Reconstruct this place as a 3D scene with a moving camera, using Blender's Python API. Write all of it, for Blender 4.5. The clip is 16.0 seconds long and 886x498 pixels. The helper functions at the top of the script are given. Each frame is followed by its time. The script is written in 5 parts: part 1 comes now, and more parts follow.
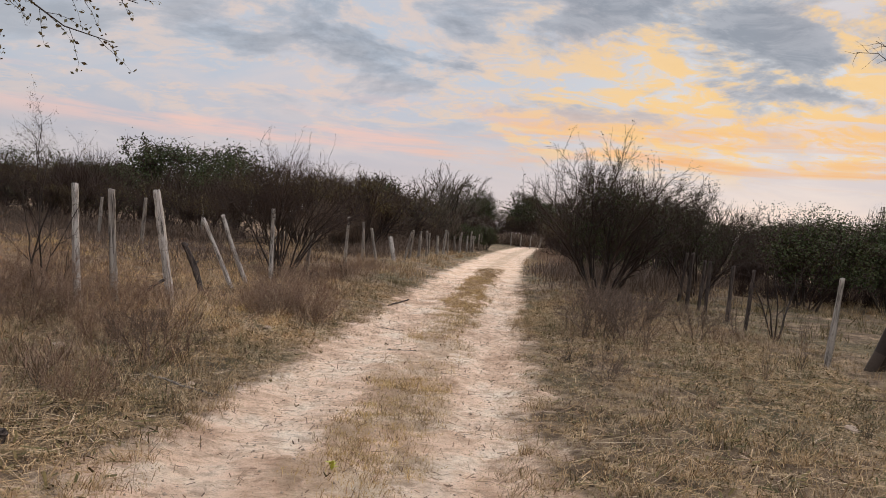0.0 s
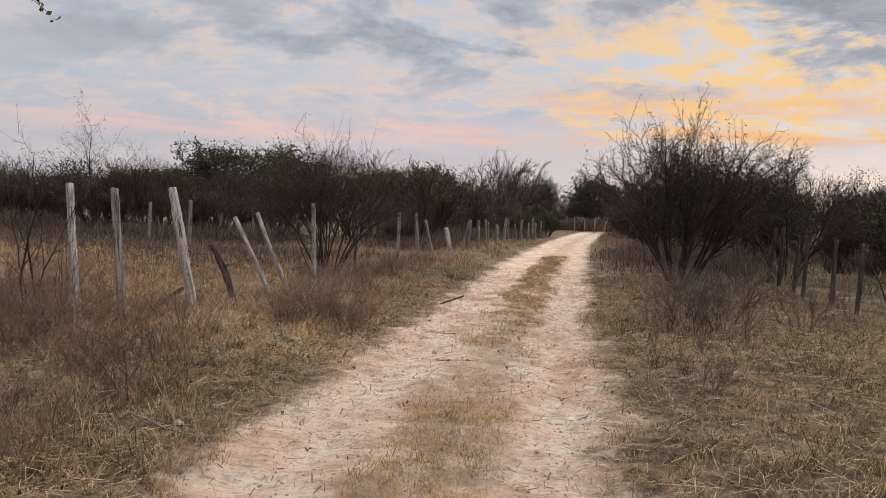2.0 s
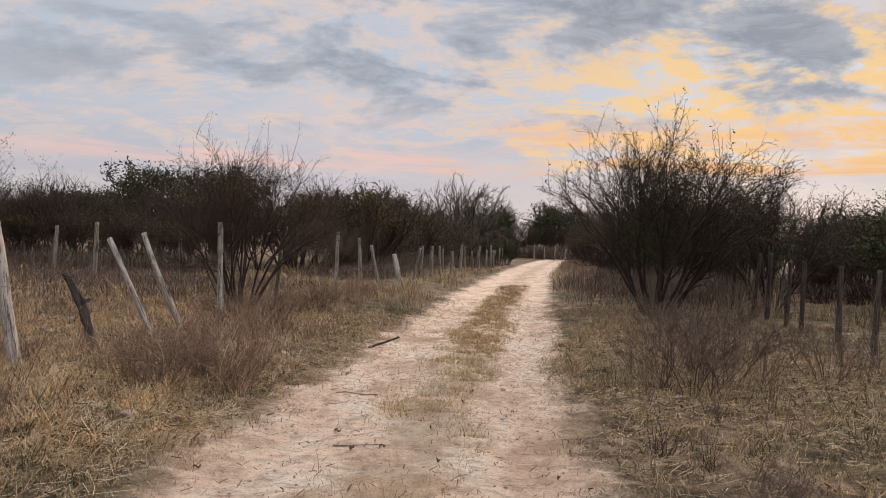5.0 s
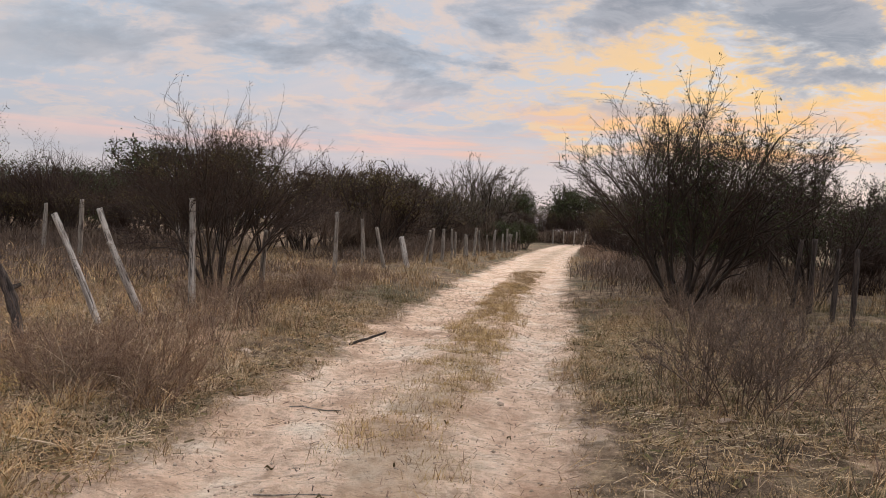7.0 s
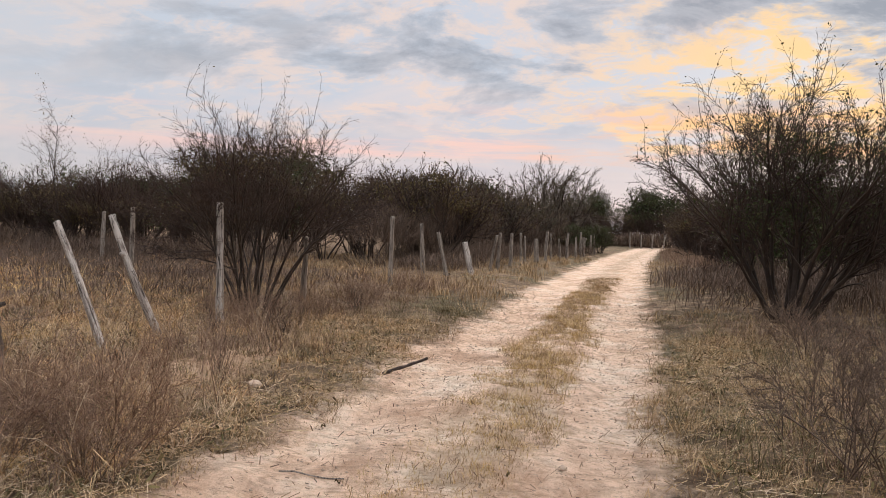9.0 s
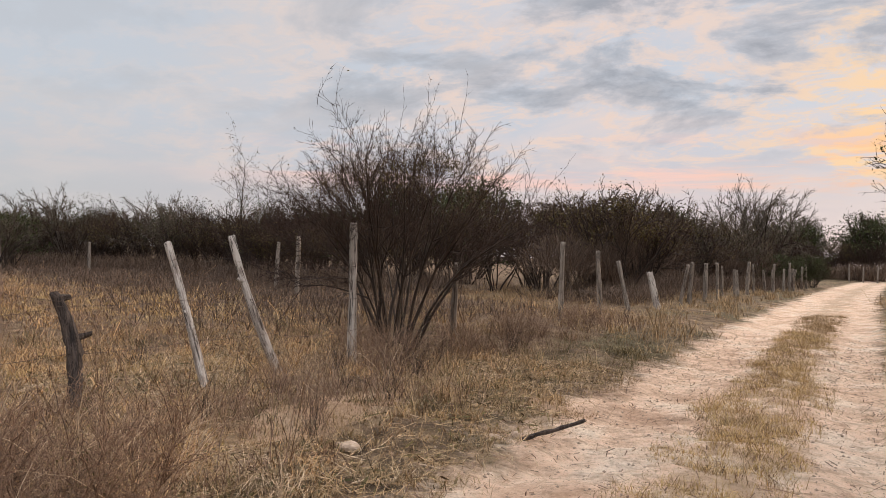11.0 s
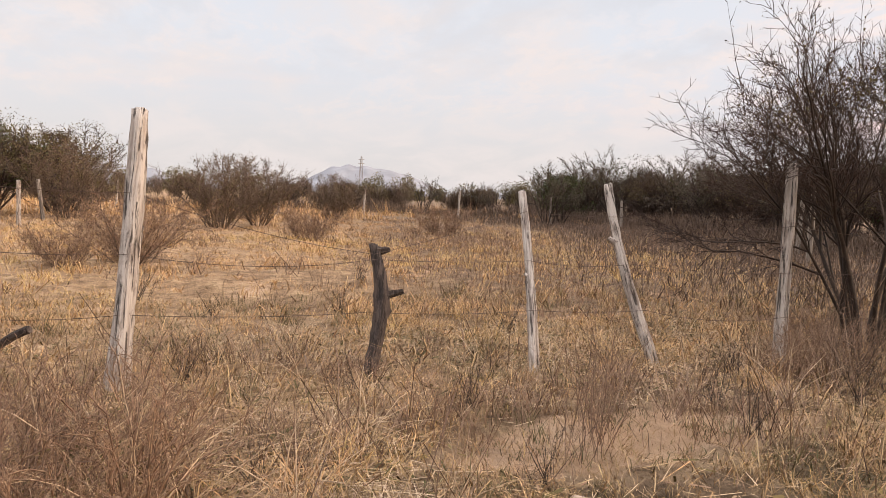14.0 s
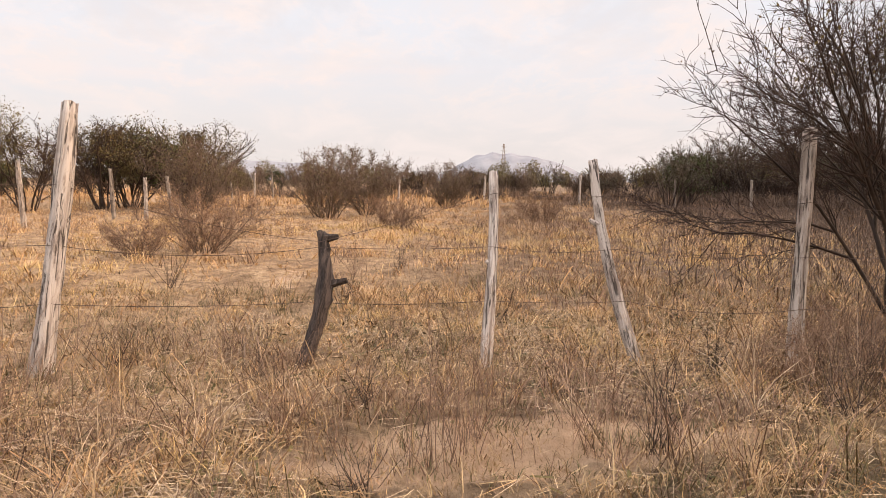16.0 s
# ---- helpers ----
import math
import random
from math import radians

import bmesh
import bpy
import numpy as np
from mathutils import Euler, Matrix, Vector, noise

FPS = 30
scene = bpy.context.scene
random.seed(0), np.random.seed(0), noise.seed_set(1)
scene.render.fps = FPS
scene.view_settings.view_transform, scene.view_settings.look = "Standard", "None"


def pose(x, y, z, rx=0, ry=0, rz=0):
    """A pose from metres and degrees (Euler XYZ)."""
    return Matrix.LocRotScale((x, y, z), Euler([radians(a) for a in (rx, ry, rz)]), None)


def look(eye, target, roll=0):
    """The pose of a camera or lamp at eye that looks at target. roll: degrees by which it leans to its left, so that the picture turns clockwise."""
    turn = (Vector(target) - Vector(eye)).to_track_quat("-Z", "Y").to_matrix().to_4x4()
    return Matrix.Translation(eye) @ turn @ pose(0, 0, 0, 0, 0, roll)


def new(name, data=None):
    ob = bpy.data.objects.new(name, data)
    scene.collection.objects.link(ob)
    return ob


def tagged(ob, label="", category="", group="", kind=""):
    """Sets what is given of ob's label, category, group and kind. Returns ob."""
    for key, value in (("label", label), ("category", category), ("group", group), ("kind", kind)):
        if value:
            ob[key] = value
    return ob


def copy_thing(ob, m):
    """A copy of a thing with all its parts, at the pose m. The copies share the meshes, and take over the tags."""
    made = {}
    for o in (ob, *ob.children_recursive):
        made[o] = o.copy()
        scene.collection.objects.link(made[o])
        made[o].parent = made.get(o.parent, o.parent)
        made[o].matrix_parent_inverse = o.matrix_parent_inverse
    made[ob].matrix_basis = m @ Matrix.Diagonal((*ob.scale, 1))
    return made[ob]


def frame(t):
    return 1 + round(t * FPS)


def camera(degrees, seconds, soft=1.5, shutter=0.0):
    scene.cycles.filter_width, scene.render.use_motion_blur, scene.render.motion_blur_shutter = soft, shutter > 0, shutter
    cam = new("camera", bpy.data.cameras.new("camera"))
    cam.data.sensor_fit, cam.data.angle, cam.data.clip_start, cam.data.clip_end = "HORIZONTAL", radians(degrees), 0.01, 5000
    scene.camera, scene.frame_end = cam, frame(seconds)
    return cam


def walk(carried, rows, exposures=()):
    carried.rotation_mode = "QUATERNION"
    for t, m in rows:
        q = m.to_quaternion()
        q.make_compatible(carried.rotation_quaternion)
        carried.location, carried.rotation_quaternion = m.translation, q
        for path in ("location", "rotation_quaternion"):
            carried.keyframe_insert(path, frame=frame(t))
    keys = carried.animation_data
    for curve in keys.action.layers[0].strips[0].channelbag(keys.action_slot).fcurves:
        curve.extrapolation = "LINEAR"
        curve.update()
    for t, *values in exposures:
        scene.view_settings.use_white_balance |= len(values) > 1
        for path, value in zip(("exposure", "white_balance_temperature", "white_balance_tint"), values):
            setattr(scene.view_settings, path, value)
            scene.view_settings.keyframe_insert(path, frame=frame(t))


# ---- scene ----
cam = camera(63.4, 16.0, 0.9)
PATH = [
    (0, (0.051, 0.082, 1.458), (0.046, 2.081, 1.395), 5.3),
    (0.5, (0.179, 0.436, 1.46), (0.128, 2.435, 1.389), 4.6),
    (1, (0.159, 0.815, 1.423), (0.105, 2.812, 1.323), 3.8),
    (1.5, (0.121, 1.205, 1.397), (0.02, 3.199, 1.28), 2.9),
    (2, (0.156, 1.592, 1.402), (-0.021, 3.582, 1.302), 2.2),
    (2.5, (0.188, 2.001, 1.362), (-0.001, 3.991, 1.298), 1.8),
    (3, (0.238, 2.411, 1.359), (0.066, 4.403, 1.324), 2.0),
    (3.5, (0.333, 2.774, 1.374), (0.171, 4.767, 1.353), 1.9),
    (4, (0.318, 3.179, 1.317), (0.203, 5.175, 1.299), 1.5),
    (4.2, (0.31, 3.357, 1.319), (0.221, 5.355, 1.307), 1.4),
    (6.3, (0.519, 5.013, 1.267), (0.437, 7.011, 1.232), 3.0),
    (6.5, (0.551, 5.134, 1.308), (0.462, 7.131, 1.269), 3.0),
    (7, (0.577, 5.495, 1.27), (0.455, 7.49, 1.206), 2.8),
    (7.5, (0.587, 5.892, 1.283), (0.428, 7.884, 1.2), 2.2),
    (8, (0.684, 6.26, 1.286), (0.474, 8.247, 1.219), 2.0),
    (8.2, (0.696, 6.395, 1.318), (0.466, 8.381, 1.262), 2.0),
    (10.3, (0.64, 7.998, 1.183), (0.089, 9.919, 1.111), 1.6),
    (10.5, (0.61, 8.192, 1.18), (0.011, 10.099, 1.138), 1.5),
    (11, (0.598, 8.612, 1.158), (-0.221, 10.436, 1.174), 1.8),
    (11.5, (0.577, 9.071, 1.151), (-0.484, 10.765, 1.189), 1.9),
    (12, (0.581, 9.558, 1.162), (-0.689, 11.103, 1.177), 2.0),
    (12.5, (0.61, 9.901, 1.116), (-0.841, 11.277, 1.072), 2.7),
    (13, (0.523, 10.228, 1.129), (-1.088, 11.408, 1.025), 2.8),
    (13.5, (0.522, 10.723, 1.128), (-1.235, 11.669, 0.993), 2.3),
    (14, (0.545, 10.986, 1.133), (-1.3, 11.746, 0.987), 2.1),
    (14.5, (0.567, 11.301, 1.155), (-1.341, 11.888, 1.028), 1.7),
    (15, (0.511, 11.671, 1.151), (-1.434, 12.125, 1.045), 1.4),
    (15.5, (0.551, 12.059, 1.1), (-1.404, 12.456, 0.96), 1.0),
    (16, (0.616, 12.407, 1.128), (-1.34, 12.778, 0.938), 0.4),
]
EXPOSURES = [(0.0, -0.12, 6500, 10), (6.5, -0.1, 6550, 11), (8.0, 0.0, 6600, 11), (10.5, 0.2, 6800, 12), (11.0, 0.05, 6850, 12), (11.5, -0.02, 6900, 13), (12.0, 0.1, 6950, 13), (12.5, 0.25, 7050, 14),
             (13.0, 0.35, 7100, 15), (14.5, 0.53, 7250, 16), (16.0, 0.6, 7450, 18)]
walk(cam, [(t, look(eye, target, roll)) for t, eye, target, roll in PATH], EXPOSURES)

# ---- world, sun ----
world = bpy.data.worlds.new("world")
scene.world = world
world.use_nodes = True


class Nodes:
    """Short hand for node trees."""

    def __init__(self, tree):
        self.t = tree
        tree.nodes.clear()

    def add(self, kind, **values):
        n = self.t.nodes.new(kind)
        for k, v in values.items():
            if k in n.inputs:
                self.put(n.inputs[k], v)
        return n

    def put(self, socket, v):
        if isinstance(v, bpy.types.NodeSocket):
            self.t.links.new(v, socket)
        else:
            socket.default_value = v

    def math(self, op, a, b=0.0, c=0.0, clamp=False):
        n = self.t.nodes.new("ShaderNodeMath")
        n.operation, n.use_clamp = op, clamp
        for i, v in enumerate((a, b, c)):
            self.put(n.inputs[i], v)
        return n.outputs[0]

    def step(self, v, lo, hi, to0=0.0, to1=1.0):
        n = self.t.nodes.new("ShaderNodeMapRange")
        n.interpolation_type = "SMOOTHSTEP"
        for i, x in enumerate((v, lo, hi, to0, to1)):
            self.put(n.inputs[i], x)
        return n.outputs[0]

    def mix(self, f, a, b, blend="MIX"):
        n = self.t.nodes.new("ShaderNodeMix")
        n.data_type, n.blend_type = "RGBA", blend
        self.put(n.inputs[0], f)
        for i, v in ((6, a), (7, b)):
            self.put(n.inputs[i], (*v, 1) if isinstance(v, tuple) and len(v) == 3 else v)
        return n.outputs[2]

    def noise(self, vector, scale, detail=4.0, rough=0.55, distortion=0.0, color=False):
        n = self.t.nodes.new("ShaderNodeTexNoise")
        n.inputs["Scale"].default_value, n.inputs["Detail"].default_value = scale, detail
        n.inputs["Roughness"].default_value, n.inputs["Distortion"].default_value = rough, distortion
        self.t.links.new(vector, n.inputs["Vector"])
        return n.outputs["Color" if color else "Fac"]

    def scaled(self, vector, s, offset=(0, 0, 0), turn=0.0):
        n = self.t.nodes.new("ShaderNodeMapping")
        self.put(n.inputs["Vector"], vector)
        n.inputs["Scale"].default_value, n.inputs["Location"].default_value = s, offset
        n.inputs["Rotation"].default_value = (0, 0, turn)
        return n.outputs[0]

    def xyz(self, vector):
        n = self.t.nodes.new("ShaderNodeSeparateXYZ")
        self.put(n.inputs[0], vector)
        return n.outputs

    def join(self, x, y, z):
        n = self.t.nodes.new("ShaderNodeCombineXYZ")
        for i, v in enumerate((x, y, z)):
            self.put(n.inputs[i], v)
        return n.outputs[0]


SUN_AZIMUTH, SUN_ELEVATION = radians(24), radians(15)


def build_sky(w):
    n = Nodes(w.node_tree)
    coords = n.add("ShaderNodeTexCoord").outputs["Generated"]
    x, y, z = n.xyz(coords)
    up = n.math("MAXIMUM", z, 0.0)
    sky = n.add("ShaderNodeTexSky")
    sky.sky_type, sky.sun_disc = "NISHITA", False
    sky.sun_elevation, sky.sun_rotation = SUN_ELEVATION, SUN_AZIMUTH
    clear = n.mix(1.0, sky.outputs[0], (0.1, 0.1, 0.1), "MULTIPLY")
    # how near the way is to the low sun, 0 to 1
    sx, sy = math.sin(SUN_AZIMUTH), math.cos(SUN_AZIMUTH)
    toward = n.math("ADD", n.math("MULTIPLY", x, sx), n.math("MULTIPLY", y, sy))
    near = n.step(toward, 0.85, 0.99)
    side = n.step(toward, 0.1, 0.9)
    # the cloud deck, seen in perspective
    deep = n.math("ADD", up, 0.24)
    deck = n.join(n.math("DIVIDE", x, deep), n.math("DIVIDE", y, deep), 0.0)
    low = n.step(up, 0.0, 0.09)
    high_air = n.mix(side, (0.55, 0.615, 0.70), (0.56, 0.62, 0.72))
    low_air = n.mix(side, (0.52, 0.54, 0.58), (0.58, 0.52, 0.58))
    air = n.mix(n.step(up, 0.02, 0.22), low_air, high_air)
    air = n.mix(0.08, air, clear)
    # thin pale veil
    veil = n.step(n.noise(n.scaled(deck, (1.0, 1.3, 1.0), (3.1, 0.7, 0), 0.35), 2.2, 8, 0.58, 0.5), 0.38, 0.68)
    veil_colour = n.mix(side, (0.585, 0.58, 0.60), (0.74, 0.66, 0.66))
    air = n.mix(n.math("MULTIPLY", veil, 0.7), air, veil_colour)
    # broken cloud: grey bellies, with sunlit rims that are peach far from the sun and yellow near it
    mass = n.noise(n.scaled(deck, (1.0, 1.25, 1.0), (2.6, 3.1, 0), -0.25), 1.9, 12, 0.6, 0.3)
    wisp = n.noise(n.scaled(deck, (1.1, 1.5, 1.0), (7.3, 2.2, 0), -0.3), 6.5, 10, 0.68, 0.6)
    mass = n.math("ADD", mass, n.math("MULTIPLY", n.math("SUBTRACT", wisp, 0.5), 0.16))
    rim = n.math("MULTIPLY", n.step(n.math("ADD", mass, n.math("MULTIPLY", near, 0.07)), 0.40, 0.47), n.step(n.math("SUBTRACT", mass, n.math("MULTIPLY", near, 0.035)), 0.545, 0.475))
    lit = n.math("MULTIPLY", rim, n.step(wisp, 0.40, 0.56))
    lit = n.math("MULTIPLY", lit, n.math("MULTIPLY", n.step(up, 0.07, 0.13), n.step(up, 0.50, 0.34)))
    glow = n.mix(near, (0.86, 0.66, 0.55), (1.06, 0.69, 0.27))
    belly = n.math("MULTIPLY", n.step(mass, 0.45, 0.62), n.step(up, 0.10, 0.22))
    belly_colour = n.mix(side, (0.46, 0.49, 0.54), n.mix(n.step(wisp, 0.40, 0.62), (0.29, 0.325, 0.385), (0.42, 0.445, 0.50)))
    air = n.mix(n.math("MULTIPLY", belly, n.step(side, 0.0, 1.0, 0.3, 0.9)), air, belly_colour)
    air = n.mix(n.math("MULTIPLY", lit, n.math("MULTIPLY", n.step(side, 0.0, 1.0, 0.15, 0.85), n.step(near, 0.0, 1.0, 0.7, 1.0))), air, glow)
    # long low bank of orange cloud
    bank = n.noise(n.scaled(n.join(x, n.math("MULTIPLY", y, 0.3), n.math("MULTIPLY", z, 11.0)), (1, 1, 1), (2.0, 0.3, 0.6)), 2.6, 7, 0.6, 0.35)
    bank = n.math("MULTIPLY", n.step(bank, 0.47, 0.62), n.math("MULTIPLY", n.step(up, 0.075, 0.105), n.step(up, 0.19, 0.12)))
    bank_colour = n.mix(near, (0.95, 0.62, 0.54), (1.0, 0.52, 0.22))
    air = n.mix(n.math("MULTIPLY", bank, n.step(side, 0.1, 0.95, 0.05, 0.8)), air, bank_colour)
    # an overcast sky is several times brighter overhead
    gain = n.step(up, 0.30, 0.95, 1.0, ZENITH)
    bg = n.add("ShaderNodeBackground", Color=air)
    n.put(bg.inputs["Strength"], gain)
    out = n.add("ShaderNodeOutputWorld")
    n.t.links.new(bg.outputs[0], out.inputs[0])


ZENITH = 3.9
build_sky(world)
sun_data = bpy.data.lights.new("sun", "SUN")
sun_data.energy, sun_data.angle, sun_data.color = 2.8, radians(28), (1.0, 0.80, 0.58)
sun = new("sun", sun_data)
sun.matrix_world = look((math.sin(SUN_AZIMUTH) * 50, math.cos(SUN_AZIMUTH) * 50, 50 * math.tan(SUN_ELEVATION)), (0, 0, 0))


# ---- materials ----
def material(name, rough=0.9, spec=0.2):
    m = bpy.data.materials.new(name)
    m.use_nodes = True
    n = Nodes(m.node_tree)
    b = n.add("ShaderNodeBsdfPrincipled")
    b.inputs["Roughness"].default_value, b.inputs["Specular IOR Level"].default_value = rough, spec
    out = n.add("ShaderNodeOutputMaterial")
    n.t.links.new(b.outputs[0], out.inputs[0])
    return m, n, b


def bump(n, b, height, strength, distance):
    k = n.add("ShaderNodeBump", Height=height, Strength=strength, Distance=distance)
    n.t.links.new(k.outputs[0], b.inputs["Normal"])


def ramp(n, v, *stops):
    r = n.t.nodes.new("ShaderNodeValToRGB")
    n.put(r.inputs[0], v)
    while len(r.color_ramp.elements) < len(stops):
        r.color_ramp.elements.new(0.5)
    for e, (p, c) in zip(r.color_ramp.elements, stops):
        e.position, e.color = p, (*c, 1)
    return r.outputs[0]


def plant_material(name, *colours, rough=0.85):
    """Dry stems, blades and leaves: every island its own tone, with a finer mottle."""
    m, n, b = material(name, rough, 0.15)
    geo = n.add("ShaderNodeNewGeometry")
    pos = geo.outputs["Position"]
    tone = ramp(n, geo.outputs["Random Per Island"], *[(i / max(1, len(colours) - 1), c) for i, c in enumerate(colours)])
    patch = n.noise(pos, 0.9, 3)
    tone = n.mix(n.step(patch, 0.3, 0.7, 0.0, 0.35), tone, n.mix(1.0, tone, (1.25, 1.05, 0.75), "MULTIPLY"))
    tone = n.mix(n.step(n.noise(pos, 5.5, 4, 0.65), 0.42, 0.62, 0.0, 0.5), tone, n.mix(1.0, tone, (0.6, 0.58, 0.55), "MULTIPLY"))
    tone = n.mix(n.step(n.noise(pos, 60, 2), 0.4, 0.7, 0.0, 0.4), tone, n.mix(1.0, tone, (0.55, 0.52, 0.5), "MULTIPLY"))
    n.put(b.inputs["Base Color"], tone)
    return m


ROAD = (-0.85, 0.075, 0.00065)


def road_c(y):
    return ROAD[0] + ROAD[1] * y + ROAD[2] * y * y


def ground_material():
    m, n, b = material("dry_earth", 0.95, 0.1)
    pos = n.add("ShaderNodeNewGeometry").outputs["Position"]
    x, y, z = n.xyz(pos)
    c = n.math("ADD", ROAD[0], n.math("MULTIPLY", y, n.math("ADD", ROAD[1], n.math("MULTIPLY", y, ROAD[2]))))
    wob = n.math("MULTIPLY", n.math("SUBTRACT", n.noise(pos, 0.9, 5, 0.6), 0.5), 1.3)
    fine = n.math("MULTIPLY", n.math("SUBTRACT", n.noise(pos, 7, 5, 0.7), 0.5), 0.7)
    d = n.math("ADD", n.math("SUBTRACT", x, c), n.math("ADD", wob, fine))
    road = n.step(n.math("ABSOLUTE", d), 1.55, 1.1)
    strip = n.step(n.math("ABSOLUTE", n.math("SUBTRACT", d, 0.12)), 0.52, 0.2)
    big = n.noise(pos, 0.35, 5, 0.6)
    mid = n.noise(pos, 3.0, 6, 0.65)
    grit = n.noise(pos, 45, 5, 0.7)
    straw = ramp(n, mid, (0.3, (0.07, 0.047, 0.031)), (0.5, (0.19, 0.126, 0.08)), (0.7, (0.40, 0.28, 0.175)))
    green = ramp(n, mid, (0.3, (0.075, 0.06, 0.036)), (0.7, (0.19, 0.145, 0.08)))
    field = n.mix(n.step(big, 0.42, 0.62), straw, green)
    open_soil = ramp(n, mid, (0.25, (0.17, 0.10, 0.06)), (0.5, (0.37, 0.235, 0.135)), (0.75, (0.57, 0.39, 0.23)))
    reach = n.math("ADD", n.math("ADD", x, n.math("MULTIPLY", wob, 1.5)), n.step(y, 7.5, 10.5, 2.0, 0.0))
    field = n.mix(n.step(reach, -1.6, -3.0), field, open_soil)
    dull = n.math("ADD", n.math("ADD", y, n.math("MULTIPLY", x, 0.25)), n.math("MULTIPLY", wob, 4.0))
    brown = ramp(n, mid, (0.3, (0.07, 0.047, 0.033)), (0.5, (0.15, 0.10, 0.066)), (0.72, (0.27, 0.18, 0.11)))
    field = n.mix(n.math("MULTIPLY", n.step(dull, 9.5, 14.0, 0.0, 0.85), n.step(reach, -1.6, -3.0)), field, brown)
    # random dark mottle painted in for the shadowed gaps between tufts
    tuft = n.step(n.noise(pos, 7.5, 7, 0.72), 0.47, 0.60, 0.0, 0.55)
    field = n.mix(tuft, field, n.mix(1.0, field, (0.36, 0.34, 0.32), "MULTIPLY"))
    litter = n.step(n.noise(n.scaled(pos, (1, 1, 1)), 22, 6, 0.75), 0.50, 0.68)
    field = n.mix(n.math("MULTIPLY", litter, 0.6), field, (0.06, 0.042, 0.03))
    # a bare sandy patch and a few smaller ones beside the fence
    px, py = n.math("DIVIDE", n.math("ADD", x, 2.45), 0.42), n.math("DIVIDE", n.math("SUBTRACT", y, 13.3), 1.3)
    bare = n.math("ADD", n.math("ADD", n.math("MULTIPLY", px, px), n.math("MULTIPLY", py, py)), n.math("MULTIPLY", n.math("ADD", wob, fine), 1.6))
    bare = n.math("MAXIMUM", n.step(bare, 1.1, 0.5), n.step(n.noise(n.scaled(pos, (1, 1, 1), (5, 2, 0)), 0.8, 5, 0.6), 0.60, 0.70))
    # patchy sand; its extra contrast stands in for shading the relief lacks
    sand = ramp(n, n.noise(pos, 1.6, 7, 0.62), (0.34, (0.56, 0.36, 0.245)), (0.5, (0.80, 0.565, 0.41)), (0.66, (0.85, 0.69, 0.54)))
    sand = n.mix(n.step(n.noise(n.scaled(pos, (1.0, 0.7, 1.0), (8, 3, 5)), 5.0, 8, 0.7), 0.50, 0.62, 0.0, 0.42), sand, (0.40, 0.255, 0.17))
    ripple = n.noise(n.scaled(pos, (1.0, 3.2, 1.0)), 5.5, 6, 0.68)
    sand = n.mix(n.step(ripple, 0.50, 0.66, 0.0, 0.5), sand, (0.27, 0.17, 0.11))
    scrap = n.noise(n.scaled(pos, (1.0, 2.6, 1.0), (4, 9, 1)), 17, 6, 0.72)
    sand = n.mix(n.step(scrap, 0.58, 0.68, 0.0, 0.6), sand, (0.17, 0.115, 0.075))
    sand = n.mix(n.step(grit, 0.55, 0.75, 0.0, 0.5), sand, (0.66, 0.53, 0.41))
    mottle = n.noise(pos, 9.0, 9, 0.78)
    sand = n.mix(n.step(mottle, 0.47, 0.60, 0.0, 0.55), sand, n.mix(1.0, sand, (0.70, 0.63, 0.57), "MULTIPLY"))
    clod = n.noise(n.scaled(pos, (1.0, 1.7, 1.0), (2, 7, 3)), 28, 5, 0.7)
    sand = n.mix(n.step(clod, 0.58, 0.66, 0.0, 0.6), sand, (0.22, 0.145, 0.10))
    colour = n.mix(n.math("MULTIPLY", bare, 0.6), field, n.mix(0.6, sand, (0.58, 0.36, 0.21)))
    colour = n.mix(road, colour, sand)
    colour = n.mix(n.math("MULTIPLY", strip, n.step(n.noise(pos, 2.2, 6, 0.7), 0.36, 0.52)), colour, n.mix(0.55, n.mix(0.35, straw, (0.42, 0.30, 0.16)), sand))
    n.put(b.inputs["Base Color"], colour)
    h = n.math("ADD", n.math("ADD", n.math("MULTIPLY", ripple, 0.8), n.math("MULTIPLY", mottle, 0.7)), n.math("ADD", n.math("MULTIPLY", grit, 0.25), n.math("MULTIPLY", mid, 0.5)))
    bump(n, b, h, 1.0, 0.08)
    return m


def wood_material(name, light, dark, crack=0.5):
    """Weathered post wood: long grain, dark cracks, lichen."""
    m, n, b = material(name, 0.85, 0.2)
    obj = n.add("ShaderNodeTexCoord").outputs["Object"]
    rnd = n.add("ShaderNodeObjectInfo").outputs["Random"]
    v = n.t.nodes.new("ShaderNodeVectorMath")
    n.put(v.inputs[0], obj)
    n.put(v.inputs[1], n.join(n.math("MULTIPLY", rnd, 30), 0, n.math("MULTIPLY", rnd, 50)))
    p = v.outputs[0]
    grain = n.noise(n.scaled(p, (30, 30, 1.6)), 1.0, 6, 0.65, 0.4)
    blot = n.noise(n.scaled(p, (16, 16, 4)), 1.0, 7, 0.72)
    tone = n.mix(n.step(grain, 0.30, 0.56), dark, light)
    tone = n.mix(n.step(blot, 0.50, 0.62, 0.0, 0.85), tone, dark)
    cracks = n.step(n.noise(n.scaled(p, (70, 70, 3.2), (3, 1, 2)), 1.0, 5, 0.62, 0.5), 0.545, 0.60)
    tone = n.mix(n.math("MULTIPLY", cracks, crack), tone, (0.03, 0.022, 0.018))
    n.put(b.inputs["Base Color"], tone)
    bump(n, b, n.math("SUBTRACT", grain, n.math("MULTIPLY", cracks, 0.8)), 1.0, 0.02)
    return m


